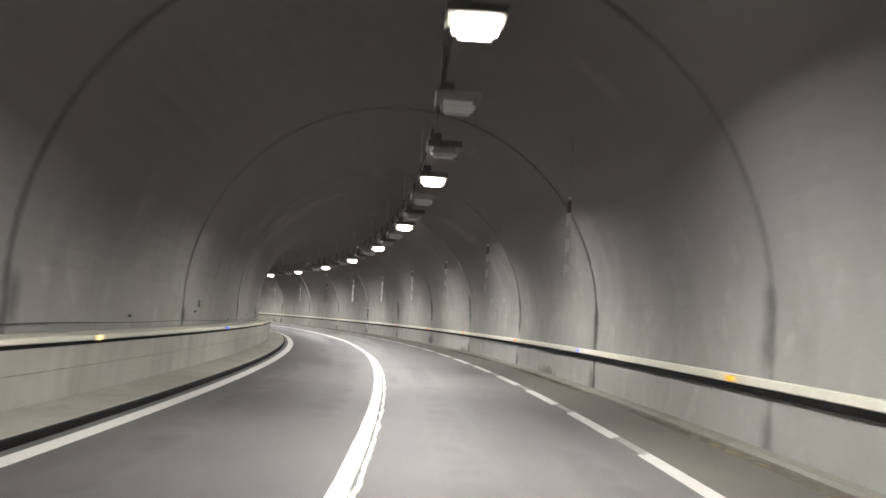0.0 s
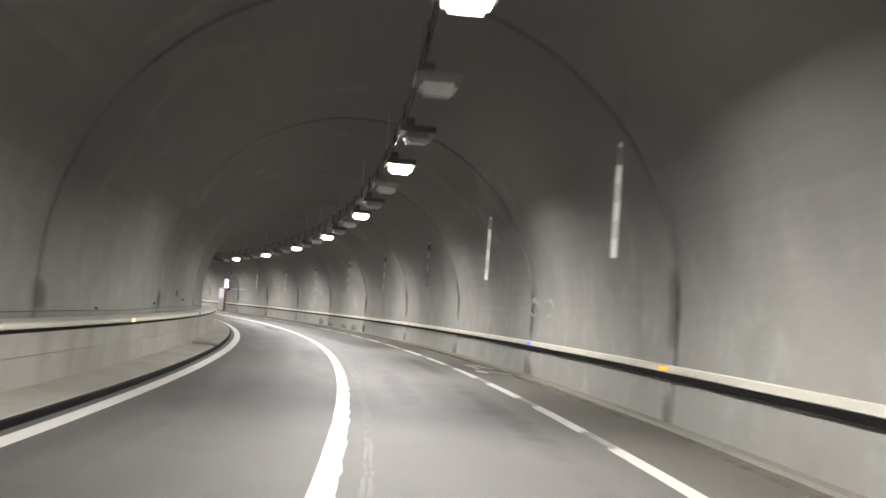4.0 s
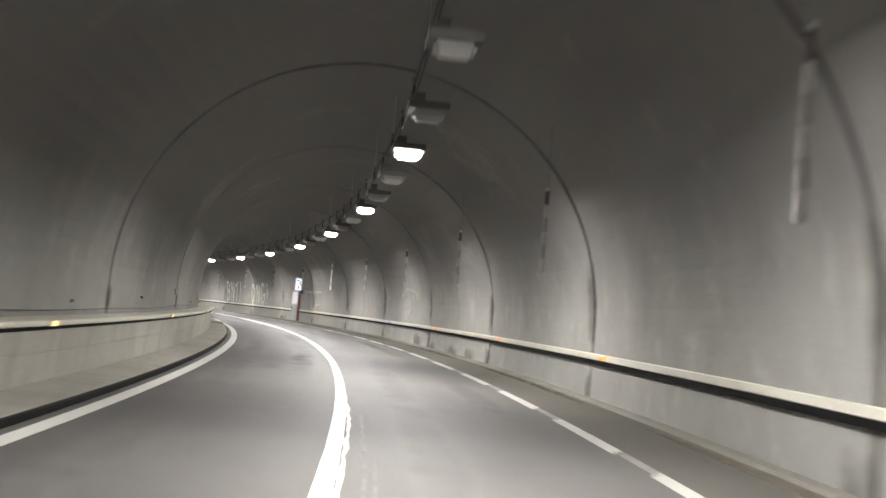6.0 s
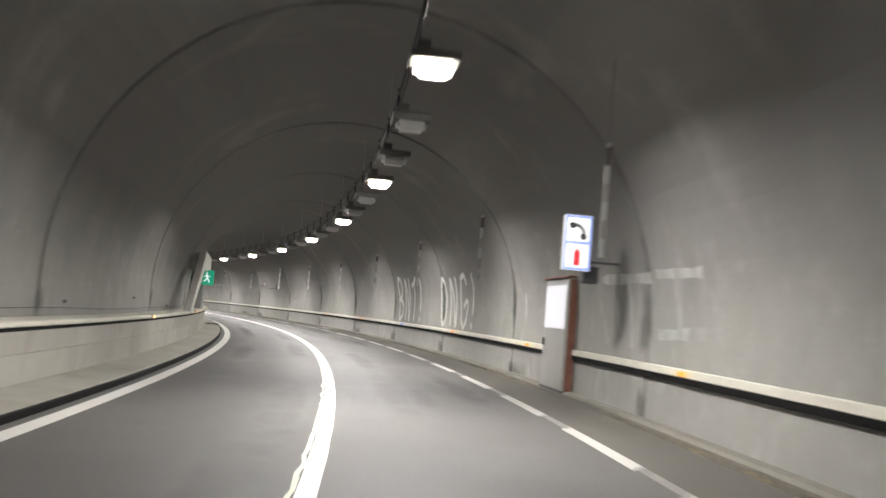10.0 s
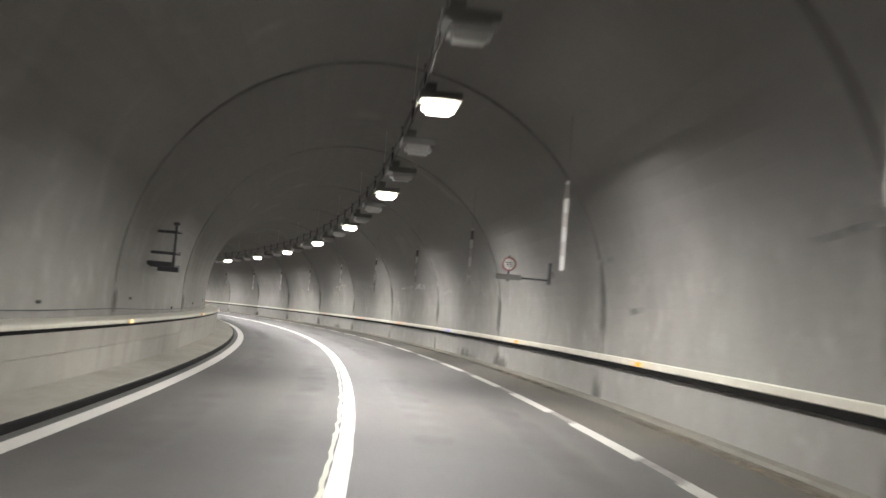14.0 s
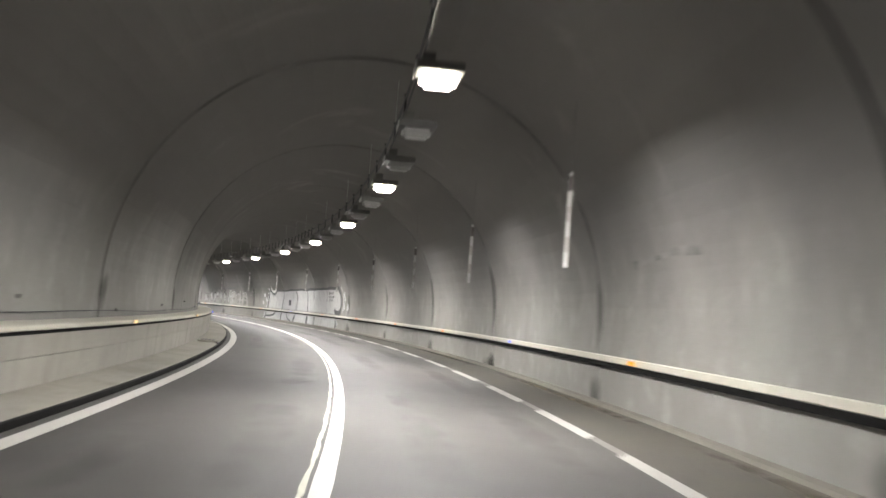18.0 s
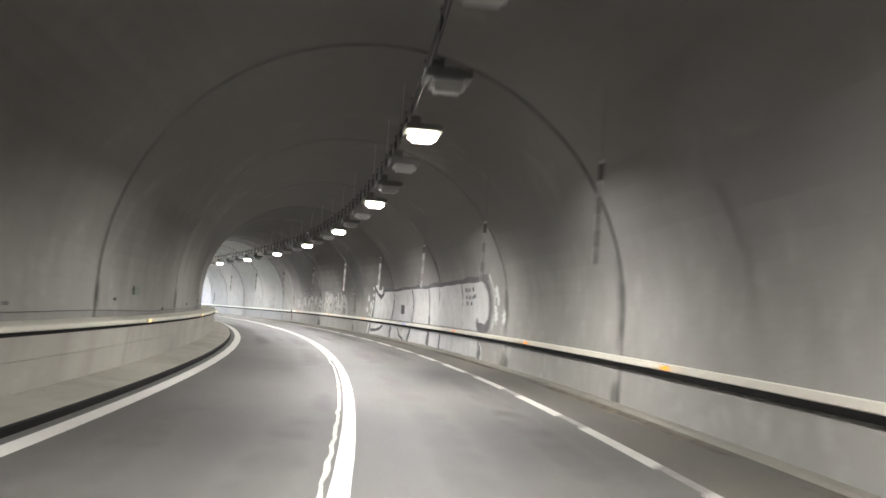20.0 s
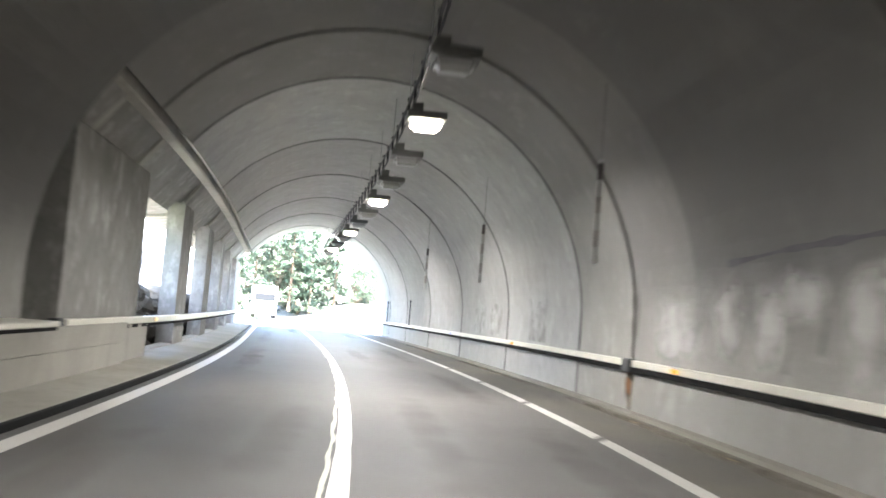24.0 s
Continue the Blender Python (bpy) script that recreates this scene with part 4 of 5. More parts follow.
# ---- small plates and cables on the left wall ----
plate_sign = holder("wall_plate", label="small dull green plate on the tunnel wall", category="wall plate", group="wall plates")
part("panel", block(-0.012, 0.012, -0.28, 0.28, 0, 0.17, 0.004), material("dull_green", (0.1, 0.14, 0.1), 0.6, spots=[(5.0, 0.4, 0.7, (0.2, 0.22, 0.18), 0.7, 1.0)]), plate_sign)
for y in (-0.24, 0.24):
    part("bolt", tube(bmesh.new(), (0.01, y, 0.085), (0.025, y, 0.085), 0.012, 8), STEEL, plate_sign)
plate_sign.matrix_world = stand(13.7, -4.35, 1.33)
for s in (40.0, 65.3, 91.2, 118.5, 233.1, 285.0):
    copy_thing(plate_sign, stand(s, -4.35, 1.33))
cable = holder("wall_cable", label="thin dark cable clipped along the tunnel wall", category="cable", kind="structure")
for a, b in zip(JOINTS, JOINTS[1:]):
    if b < 336:
        part("run", strip(rect(-4.372, -4.358, 1.0, 1.012), a, b, 1.0, wave=lambda s: (0, 0.012 * math.sin(s * 0.63) + 0.02 * math.sin(s * 0.21))), DARK_STEEL, cable)
clip_mesh = finish(block(-0.02, 0.012, -0.015, 0.015, -0.025, 0.025, 0.004), "clip", DARK_STEEL)
for k in range(-3, 56):
    same("clip", clip_mesh, cable, stand(6.0 * k + 1, -4.35, 1.03 + 0.1 * (k % 3)))



# ---- stains ----
def soft_stain(name, colour, amount, grain=1.6, rough=0.8):
    """A stain that thins out towards its uneven edge."""
    m = material(name, colour, rough, spec=0.12)
    nodes, links = m.node_tree.nodes, m.node_tree.links
    uv = nodes.new("ShaderNodeUVMap")
    axes = nodes.new("ShaderNodeSeparateXYZ")
    links.new(uv.outputs[0], axes.inputs[0])
    sides = []
    for axis in ("X", "Y"):
        one = nodes.new("ShaderNodeMath")
        one.operation = "SUBTRACT"
        one.inputs[0].default_value = 1.0
        links.new(axes.outputs[axis], one.inputs[1])
        both = nodes.new("ShaderNodeMath")
        both.operation = "MULTIPLY"
        links.new(axes.outputs[axis], both.inputs[0])
        links.new(one.outputs[0], both.inputs[1])
        sides.append(both)
    body = nodes.new("ShaderNodeMath")
    body.operation = "MULTIPLY"
    links.new(sides[0].outputs[0], body.inputs[0])
    links.new(sides[1].outputs[0], body.inputs[1])
    place = nodes.new("ShaderNodeNewGeometry")
    tex = nodes.new("ShaderNodeTexNoise")
    tex.inputs["Scale"].default_value, tex.inputs["Detail"].default_value = grain, 6.0
    links.new(place.outputs["Position"], tex.inputs["Vector"])
    mixed = nodes.new("ShaderNodeMath")
    mixed.operation = "MULTIPLY_ADD"
    links.new(body.outputs[0], mixed.inputs[0])
    mixed.inputs[1].default_value = 12.0
    links.new(tex.outputs[0], mixed.inputs[2])
    edge = nodes.new("ShaderNodeMapRange")
    edge.interpolation_type = "SMOOTHSTEP"
    edge.inputs["From Min"].default_value, edge.inputs["From Max"].default_value = 0.72, 1.3
    edge.inputs["To Max"].default_value = amount
    links.new(mixed.outputs[0], edge.inputs["Value"])
    links.new(edge.outputs[0], nodes["Principled BSDF"].inputs["Alpha"])
    return m


DAMP = soft_stain("damp_stain", (0.075, 0.072, 0.065), 0.5)
GRIME = soft_stain("foot_grime", (0.1, 0.093, 0.08), 0.48, 2.6)
OIL = soft_stain("oil_stain", (0.05, 0.048, 0.046), 0.2, 2.0, 0.6)
WEAR = soft_stain("pale_wear", (0.125, 0.121, 0.114), 0.22, 1.2, 0.7)
DUST = soft_stain("brown_dust", (0.15, 0.125, 0.085), 0.7, 2.2, 0.95)
RUST_RUN = soft_stain("rust_run", (0.2, 0.1, 0.045), 0.9, 3.0)
CHALK = soft_stain("chalk_wash", (0.47, 0.46, 0.44), 0.75, 2.4)
CHALK_SPOTS = [(324.6, 326.8, 0.8, 1.7), (326.2, 328.6, 0.7, 2.35), (328.3, 330.0, 1.2, 2.3), (329.4, 331.2, 0.75, 2.0), (331.0, 332.6, 0.75, 2.4), (332.4, 333.8, 0.75, 2.45),
               (333.6, 335.2, 1.4, 2.4), (334.6, 336.0, 0.75, 2.3), (335.8, 337.2, 0.8, 2.4), (337.0, 339.9, 0.75, 2.2), (304.0, 318.0, 0.7, 2.3)]


def soft_patch(name, spot, mat, parent, rows_n=6, cols_n=6):
    """A sheet over spot(a, b), a and b running from 0 to 1, with those as its texture places."""
    bm = bmesh.new()
    layer = bm.loops.layers.uv.new("UVMap")
    grid = [[bm.verts.new(spot(i / cols_n, j / rows_n)) for j in range(rows_n + 1)] for i in range(cols_n + 1)]
    for i in range(cols_n):
        for j in range(rows_n):
            face = bm.faces.new((grid[i][j], grid[i + 1][j], grid[i + 1][j + 1], grid[i][j + 1]))
            for loop, (a, b) in zip(face.loops, ((i, j), (i + 1, j), (i + 1, j + 1), (i, j + 1))):
                loop[layer].uv = (a / cols_n, b / rows_n)
    ob = part(name, bm, mat, parent)
    ob.visible_shadow = False
    return ob


def wall_stain(s0, s1, z0, z1, mat, side=1, off=0.004, name="wall_stain"):
    soft_patch(name, lambda a, b: at(s0 + (s1 - s0) * a, wall_u(z0 + (z1 - z0) * b, side) - side * off, z0 + (z1 - z0) * b), mat, lining, 8, max(4, int(abs(s1 - s0))))


def road_stain(s, u, length, width, mat, z=0.0028, parent=None):
    soft_patch("road_stain", lambda a, b: at(s + (a - 0.5) * length, u + (b - 0.5) * width, z), mat, parent or road, 4, max(4, int(length)))


rng = random.Random(11)
for k, s in enumerate(JOINTS):
    if -20 < s < 335:
        w = 0.35 + 0.5 * rng.random()
        wall_stain(s - w * rng.random(), s + w, -0.5, 0.66, DAMP)
        wall_stain(s - 0.3, s + 0.3 + 0.3 * rng.random(), 0.7, 2.2 + 1.2 * rng.random(), DAMP, off=0.004)
        wall_stain(s - 0.3, s + 0.3 + 0.4 * rng.random(), 0.86, 1.4 + 0.5 * rng.random(), DAMP, -1)
for s, z, w, h in ((104.0, 0.1, 1.2, 0.6), (97.4, 0.08, 1.6, 0.4), (94.5, 0.1, 1.3, 0.42), (91.9, 0.1, 0.5, 0.6), (206.0, 0.08, 2.2, 0.42), (200.8, 0.08, 0.8, 0.4), (100.8, 0.08, 1.0, 0.35),
                   (141.0, 0.08, 1.4, 0.4), (170.5, 0.08, 1.2, 0.35), (33.0, 0.08, 1.6, 0.3), (17.0, 0.08, 2.0, 0.3), (236.0, 0.08, 1.5, 0.35), (262.0, 0.08, 1.2, 0.35)):
    wall_stain(s - w, s + w, z - 0.5, z + h, GRIME, off=0.0048)
wall_stain(340.2, 340.75, 0.05, 0.82, RUST_RUN, off=0.008)
wall_stain(340.0, 340.6, 0.9, 2.6, GRIME, off=0.0048)
for s0, s1, z0, z1 in CHALK_SPOTS:
    wall_stain(s0, s1, z0, z1, CHALK, off=0.0044, name="chalk_wash")
for s in range(-20, 372, 14):
    soft_patch("dust_band", lambda a, b: at(s + 15 * a, 4.2 + 0.44 * b, 0.0115 + 0.009 * b), DUST, shoulder, 3, 15)
for s, u, a, b in ((84.5, -1.4, 3.2, 0.5), (88.5, -0.9, 3.6, 0.6), (57.5, -0.4, 3.4, 0.6), (210.0, -0.5, 6.0, 0.6), (246.5, -0.9, 3.0, 0.9), (198.0, -0.42, 7.5, 0.75),
                   (251.7, -0.8, 2.2, 1.0), (249.2, 0.97, 2.4, 0.6), (245.6, 1.1, 3.0, 0.5), (241.4, -1.9, 3.0, 0.6), (319.0, 0.5, 3.0, 0.5), (12.0, 0.3, 5.0, 0.4),
                   (112.5, -1.1, 2.6, 0.6), (279.0, -0.4, 4.0, 0.45), (169.0, -1.8, 3.0, 0.5), (26.0, -1.6, 5.0, 0.5), (133.0, 1.5, 5.0, 0.6), (302.0, -1.3, 4.0, 0.6)):
    road_stain(s, u, a, b, OIL)
for k in range(-2, 40):
    for u in (-2.1, -0.75, 0.95, 2.3):
        if rng.random() < 0.75:
            road_stain(10 * k + 8 * rng.random(), u + 0.15 * rng.random(), 9 + 5 * rng.random(), 0.75, WEAR, 0.0018 + 0.0002 * rng.random())


# ---- emergency cabinet on the right wall ----
def cabinet(name, depth, width, height, label, low=0.36):
    """Local x points into the road from the wall, y along it."""
    thing = holder(name, label=label, category="cabinet", group="emergency cabinets")
    part("body", block(-0.02, depth, -width / 2, width / 2, 0.0, height, 0.015), CABINET, thing)
    part("side_panel", block(0.0, depth - 0.02, -width / 2 - 0.012, -width / 2 - 0.001, 0.02, height - 0.03), RUST, thing, "rust-brown side panel")
    door = part("door", block(depth, depth + 0.025, -width / 2 + 0.04, width / 2 - 0.04, 0.06, height - 0.06, 0.006), CABINET, thing, "pale grey door")
    part("lit_window", block(depth + 0.025, depth + 0.034, -width / 2 + 0.1, width / 2 - 0.1, height * low, height - 0.14, 0.004), PANEL_LIT, door, "glowing white panel")
    part("handle", block(depth + 0.025, depth + 0.06, width / 2 - 0.16, width / 2 - 0.13, height * 0.38, height * 0.45, 0.006), DARK_STEEL, door)
    for z in (0.25, height - 0.3):
        part("hinge", tube(bmesh.new(), (depth + 0.02, -width / 2 + 0.03, z), (depth + 0.02, -width / 2 + 0.03, z + 0.12), 0.014, 8), STEEL, door)
    part("roof", block(-0.02, depth + 0.07, -width / 2 - 0.05, width / 2 + 0.05, height, height + 0.045, 0.01), RUST, thing, "rusty roof plate")
    part("arm", block(0.0, 0.04, -width / 2 - 0.2, width / 2 + 0.5, height - 0.02, height + 0.0), DARK_STEEL, thing)
    part("plinth", block(0.0, depth + 0.03, -width / 2, width / 2, -0.1, 0.02), SIGN_BLACK, thing)
    return thing


c = cabinet("emergency_cabinet", 0.17, 1.9, 2.3, "grey emergency cabinet with a glowing panel and rusty side", 0.55)
c.matrix_world = stand(136.85, 4.8, 0.05) @ Matrix.Diagonal((-1, 1, 1, 1))
c = cabinet("emergency_cabinet", 0.1, 1.32, 2.04, "grey emergency cabinet with a glowing panel under the concrete hood", 0.4)
c.matrix_world = stand(172.85, -3.89, 0.14)
for y in (-0.95, 0.95):
    part("arm", block(-0.02, 0.03, min(y, 0.6 * y), max(y, 0.6 * y), 1.12, 1.17), DARK_STEEL, c)
    part("clamp", block(-0.02, 0.06, y - 0.04, y + 0.04, 1.09, 1.2), DARK_STEEL, c)


def telephone(bm, size):
    """A telephone receiver drawn as an arc with two ends."""
    pts = [(math.cos(radians(a)) * 0.3 * size, math.sin(radians(a)) * 0.3 * size) for a in range(20, 121, 10)]
    inner = [(math.cos(radians(a)) * 0.22 * size, math.sin(radians(a)) * 0.22 * size) for a in range(120, 19, -10)]
    plate(bm, pts + inner, 0.004)
    for a in (16, 122):
        cx, cz = math.cos(radians(a)) * 0.24 * size, math.sin(radians(a)) * 0.24 * size
        plate(bm, [(cx + math.cos(radians(b)) * 0.085 * size, cz + math.sin(radians(b)) * 0.085 * size) for b in range(0, 360, 30)], 0.005)
    return bm


def help_sign(width, height, lit, label):
    """A two-field sign; local -y faces the traffic."""
    thing = holder("emergency_sign", label=label, category="sign", group="emergency signs")
    w, h = width / 2, height / 2
    part("box", block(-w, w, -0.04, 0.09, -h, h, 0.02), STEEL if not lit else SIGN_PLAIN, thing)
    part("border", block(-w + 0.012, w - 0.012, -0.046, -0.04, -h + 0.012, h - 0.012, 0.002), BORDER_LIT if lit else SIGN_BLUE, thing, "glowing pale blue border" if lit else "blue border")
    face = SIGN_WHITE if lit else SIGN_PLAIN
    m = 0.05 if lit else 0.065
    top = part("upper_field", block(-w + m, w - m, -0.052, -0.046, m * 0.5, h - m), face, thing, "white field with a telephone receiver")
    low = part("lower_field", block(-w + m, w - m, -0.052, -0.046, -h + m, -m * 0.5), face, thing, "white field with a red extinguisher")
    ob = part("receiver", telephone(bmesh.new(), width * 1.45), SIGN_BLACK, top)
    ob.matrix_local = pose(-0.16 * width, -0.056, h * 0.26, 0, 22, 0)
    bm = block(-0.11 * width, 0.11 * width, -0.06, -0.052, -h * 0.82, -h * 0.3)
    block(-0.05 * width, 0.05 * width, -0.06, -0.052, -h * 0.31, -h * 0.25, bm=bm)
    block(-0.12 * width, 0.03 * width, -0.06, -0.052, -h * 0.245, -h * 0.22, bm=bm)
    part("extinguisher", bm, SIGN_RED, low)
    if not lit:
        curve = bpy.data.curves.new("letters", "FONT")
        curve.body, curve.size, curve.align_x = "S.O.S.", 0.11, "CENTER"
        tmp = bpy.data.objects.new("letters", curve)
        scene.collection.objects.link(tmp)
        me = bpy.data.meshes.new_from_object(tmp.evaluated_get(bpy.context.evaluated_depsgraph_get()))
        bpy.data.objects.remove(tmp)
        me.materials.append(SPRAY_GREY)
        word = new("lettering", me)
        word.parent = top
        word.matrix_local = pose(-0.06, -0.057, 0.09, 90, 0, 0)
    part("bracket", block(-0.03, 0.03, 0.09, 0.16, -h, h), DARK_STEEL, thing)
    return thing


sign = help_sign(0.45, 0.88, True, "glowing white emergency sign with telephone and extinguisher")
sign.matrix_world = stand(131.8, 3.63, 2.7)
part("arm", block(0.0, 0.75, 0.1, 0.14, -0.3, -0.26), DARK_STEEL, sign)
# a dark block stands in for the sign's shadow on the wall
part("dark_box", block(0.16, 0.42, 0.09, 0.3, -0.62, -0.34, 0.03), DARK_STEEL, sign, "dark box standing in for the shadow behind the sign")
sign = help_sign(0.63, 1.2, False, "blue-edged emergency sign with telephone and red extinguisher")
sign.matrix_world = stand(180.0, -3.74, 2.33)
part("arm", block(-0.55, 0.0, 0.1, 0.14, -0.2, -0.16), DARK_STEEL, sign)

# green escape sign
sign = holder("escape_sign", label="small green escape sign with a white running figure", category="sign")
part("box", block(-0.3, 0.3, -0.04, 0.06, -0.27, 0.27, 0.012), SIGN_GREEN, sign)
part("door_mark", block(-0.24, -0.1, -0.046, -0.04, -0.18, 0.18), SIGN_WHITE, sign, "white door shape")
bm = bmesh.new()
plate(bm, [(0.05 + 0.035 * math.cos(radians(a)), 0.15 + 0.035 * math.sin(radians(a))) for a in range(0, 360, 30)], 0.005)
for a, b, w in (((0.04, 0.1), (0.08, -0.02), 0.06), ((0.08, -0.02), (0.16, -0.17), 0.04), ((0.07, -0.02), (-0.03, -0.14), 0.04),
                ((0.05, 0.08), (0.17, 0.04), 0.03), ((0.04, 0.08), (-0.06, 0.02), 0.03)):
    d = (Vector(b) - Vector(a)).normalized()
    n = Vector((-d.y, d.x)) * w / 2
    plate(bm, [(a[0] + n.x, a[1] + n.y), (a[0] - n.x, a[1] - n.y), (b[0] - n.x, b[1] - n.y), (b[0] + n.x, b[1] + n.y)], 0.005)
ob = part("figure_mark", bm, SIGN_WHITE, sign, "white pictogram")
ob.location.y = -0.043
part("arm", block(-0.5, -0.2, 0.05, 0.09, -0.05, 0.0), DARK_STEEL, sign)
sign.matrix_world = stand(153.0, -3.79, 2.05)

# ---- concrete hood on the left wall ----
HOOD = material("pale_hood_concrete", (0.5, 0.49, 0.45), 0.85, spec=0.12, bump=0.4, bump_size=10, spots=[
    (0.7, 0.45, 0.75, (0.38, 0.37, 0.33), 0.6, 1.0), (3.0, 0.55, 0.8, (0.25, 0.24, 0.21), 0.6, 0.3)])
hood = holder("concrete_hood", label="pale concrete frame with slanting legs over the recess", category="concrete frame", kind="structure")


def hood_part(name, corners, u_face=-3.72, skin=HOOD, deep=None):
    """corners: (s, z) polygon; runs from the face back into the wall, or by a depth."""
    bm = bmesh.new()
    front = [bm.verts.new(at(s, u_face, z)) for s, z in corners]
    rear = [bm.verts.new(at(s, u_face - deep if deep else wall_u(z, -1) - 0.02, z)) for s, z in corners]
    bm.faces.new(front)
    bm.faces.new(rear[::-1])
    for i in range(len(corners)):
        j = (i + 1) % len(corners)
        bm.faces.new((front[j], front[i], rear[i], rear[j]))
    bmesh.ops.recalc_face_normals(bm, faces=bm.faces[:])
    bmesh.ops.bevel(bm, geom=bm.edges[:], offset=0.02, segments=1, affect="EDGES")
    return part(name, bm, skin, hood)


hood_part("leg", [(145.4, 0.86), (146.2, 0.86), (150.6, 2.27), (151.6, 2.27), (151.6, 2.89), (150.6, 2.89)], deep=0.22)
n = 8
for i in range(n):
    a, b = 151.6 + (173.3 - 151.6) * i / n, 151.6 + (173.3 - 151.6) * (i + 1) / n
    hood_part("beam", [(a, 2.27), (b, 2.27), (b, 2.89), (a, 2.89)])
hood_part("leg", [(173.3, 2.27), (173.3, 2.89), (174.6, 2.87), (178.8, 0.85), (177.7, 0.85)], deep=0.22)
hood_part("foot", [(177.6, 0.15), (179.0, 0.15), (178.8, 0.85), (177.0, 0.85)], -3.76)
n = 7
for i in range(n):
    a, b = 154.2 + (173.4 - 154.2) * i / n, 154.2 + (173.4 - 154.2) * (i + 1) / n
    hood_part("infill", [(a, 0.86), (b, 0.86), (b, 2.3), (a, 2.3)], -3.88, LINING)
hood_part("infill", [(173.4, 0.86), (177.6, 0.86), (173.4, 2.3)], -3.88, LINING)

# ---- small round sign on a bracket, and a dark bracket across the road ----
def round_sign(label):
    thing = holder("round_sign", label=label, category="sign")
    r = 0.165
    disc = [(r * math.cos(radians(a)), r * math.sin(radians(a))) for a in range(0, 360, 15)]
    part("back_plate", plate(bmesh.new(), disc, 0.02), STEEL, thing)
    ring = bmesh.new()
    outer = [ring.verts.new((x, -0.014, z)) for x, z in disc]
    inner = [ring.verts.new((x * 0.78, -0.014, z * 0.78)) for x, z in disc]
    for i in range(len(disc)):
        j = (i + 1) % len(disc)
        ring.faces.new((outer[i], outer[j], inner[j], inner[i]))
    part("red_ring", ring, SIGN_OLD_RED, thing, "faded red ring")
    ob = part("white_disc", plate(bmesh.new(), [(x * 0.78, z * 0.78) for x, z in disc], 0.004), SIGN_PLAIN, thing)
    ob.location.y = -0.0125
    for x, z, w, h in ((-0.05, 0.03, 0.05, 0.02), (-0.04, -0.02, 0.02, 0.07), (0.035, 0.03, 0.06, 0.018), (0.035, -0.01, 0.05, 0.02), (0.05, -0.05, 0.06, 0.018)):
        part("mark", block(x - w / 2, x + w / 2, -0.019, -0.016, z - h / 2, z + h / 2), SIGN_BLACK, thing)
    part("cross_board", block(-0.3, 0.32, -0.015, 0.015, -0.36, -0.23, 0.005), PIER, thing, "plain grey board")
    part("pole", block(-0.02, 0.02, 0.015, 0.05, -0.4, 0.2), DARK_STEEL, thing)
    part("arm", block(0.0, 1.0, 0.02, 0.06, -0.32, -0.28), DARK_STEEL, thing)
    part("wall_foot", block(0.93, 0.99, -0.06, 0.12, -0.4, 0.1), DARK_STEEL, thing)
    return thing


round_sign("small round red-edged sign with a grey board on a wall bracket").matrix_world = stand(195.2, 3.57, 2.7)
bracket = holder("wall_bracket", label="dark steel bracket with a low bar on the wall", category="bracket")
part("pole", block(-0.025, 0.025, -0.03, 0.03, -0.42, 0.5, 0.006), DARK_STEEL, bracket)
part("cap", block(-0.06, 0.06, -0.05, 0.05, 0.5, 0.56, 0.01), DARK_STEEL, bracket)
for z in (-0.34, -0.06, 0.4):
    part("arm", block(-0.02, 0.02, 0.03, 0.75, z - 0.018, z + 0.018), DARK_STEEL, bracket)
    part("wall_foot", block(-0.6, 0.02, 0.72, 0.76, z - 0.03, z + 0.03), DARK_STEEL, bracket)
part("low_bar", block(-0.52, -0.025, -0.05, 0.05, -0.36, -0.27, 0.01), DARK_STEEL, bracket)
part("dark_box", block(-0.3, 0.12, -0.08, 0.1, -0.47, -0.37, 0.015), DARK_STEEL, bracket)
bracket.matrix_world = stand(193.8, -3.72, 2.3)

# ---- gallery with open side ----
gallery = holder("wall_gallery", label="open concrete gallery with stout pillars and an edge beam", category="gallery", kind="structure")
GAL = [GALLERY_START, 343.6, 351.0, 358.3, 365.6, 372.9, 380.2, EXIT]
for a, b in zip(GAL, GAL[1:]):
    part("edge_beam", strip(rect(-3.84, -3.57, 4.36, 4.62, 0.03), a + 0.01, b - 0.01, 1.5), PARAPET, gallery)
for a, b in zip(GAL[1:], GAL[2:]):
    part("soffit", strip([(-3.82, 4.4), (-3.78, 4.62), (-4.6, 3.78), (-5.3, 3.62), (-5.3, 3.4), (-4.55, 3.52)], a + 0.01, b - 0.01, 1.5), PIER, gallery)
part("soffit", strip([(-3.82, 4.4), (-3.78, 4.62), (-4.6, 3.78), (-5.3, 3.62), (-5.3, 3.4), (-4.55, 3.52)], 339.4, 343.6, 1.5), PIER, gallery)
for a, b, d in ((338.3, 344.0, 0.9), (349.6, 351.8, 0.42), (357.0, 359.2, 0.42), (364.4, 366.6, 0.42), (371.7, 373.9, 0.42), (379.2, EXIT, 0.42)):
    part("pillar", strip(rect(-4.1 - d, -4.1, -0.3, 3.75, 0.03), a, b, 1.0), PIER, gallery)
# pale proud strips stand in for the daylit edge below the edge beam
for a in (339.4, 343.3, 350.3, 357.7, 365.1, 372.4, 380.0):
    part("rib", strip([(-3.83, 4.34), (-3.79, 4.42), (-4.54, 3.6), (-5.2, 3.45), (-5.2, 3.34), (-4.5, 3.44)], a, a + 0.4, 0.4), PARAPET, gallery)
part("back_wall", strip(rect(-5.4, -5.1, -0.3, 3.9), 336.5, 344.0, 1.0), PIER, gallery)
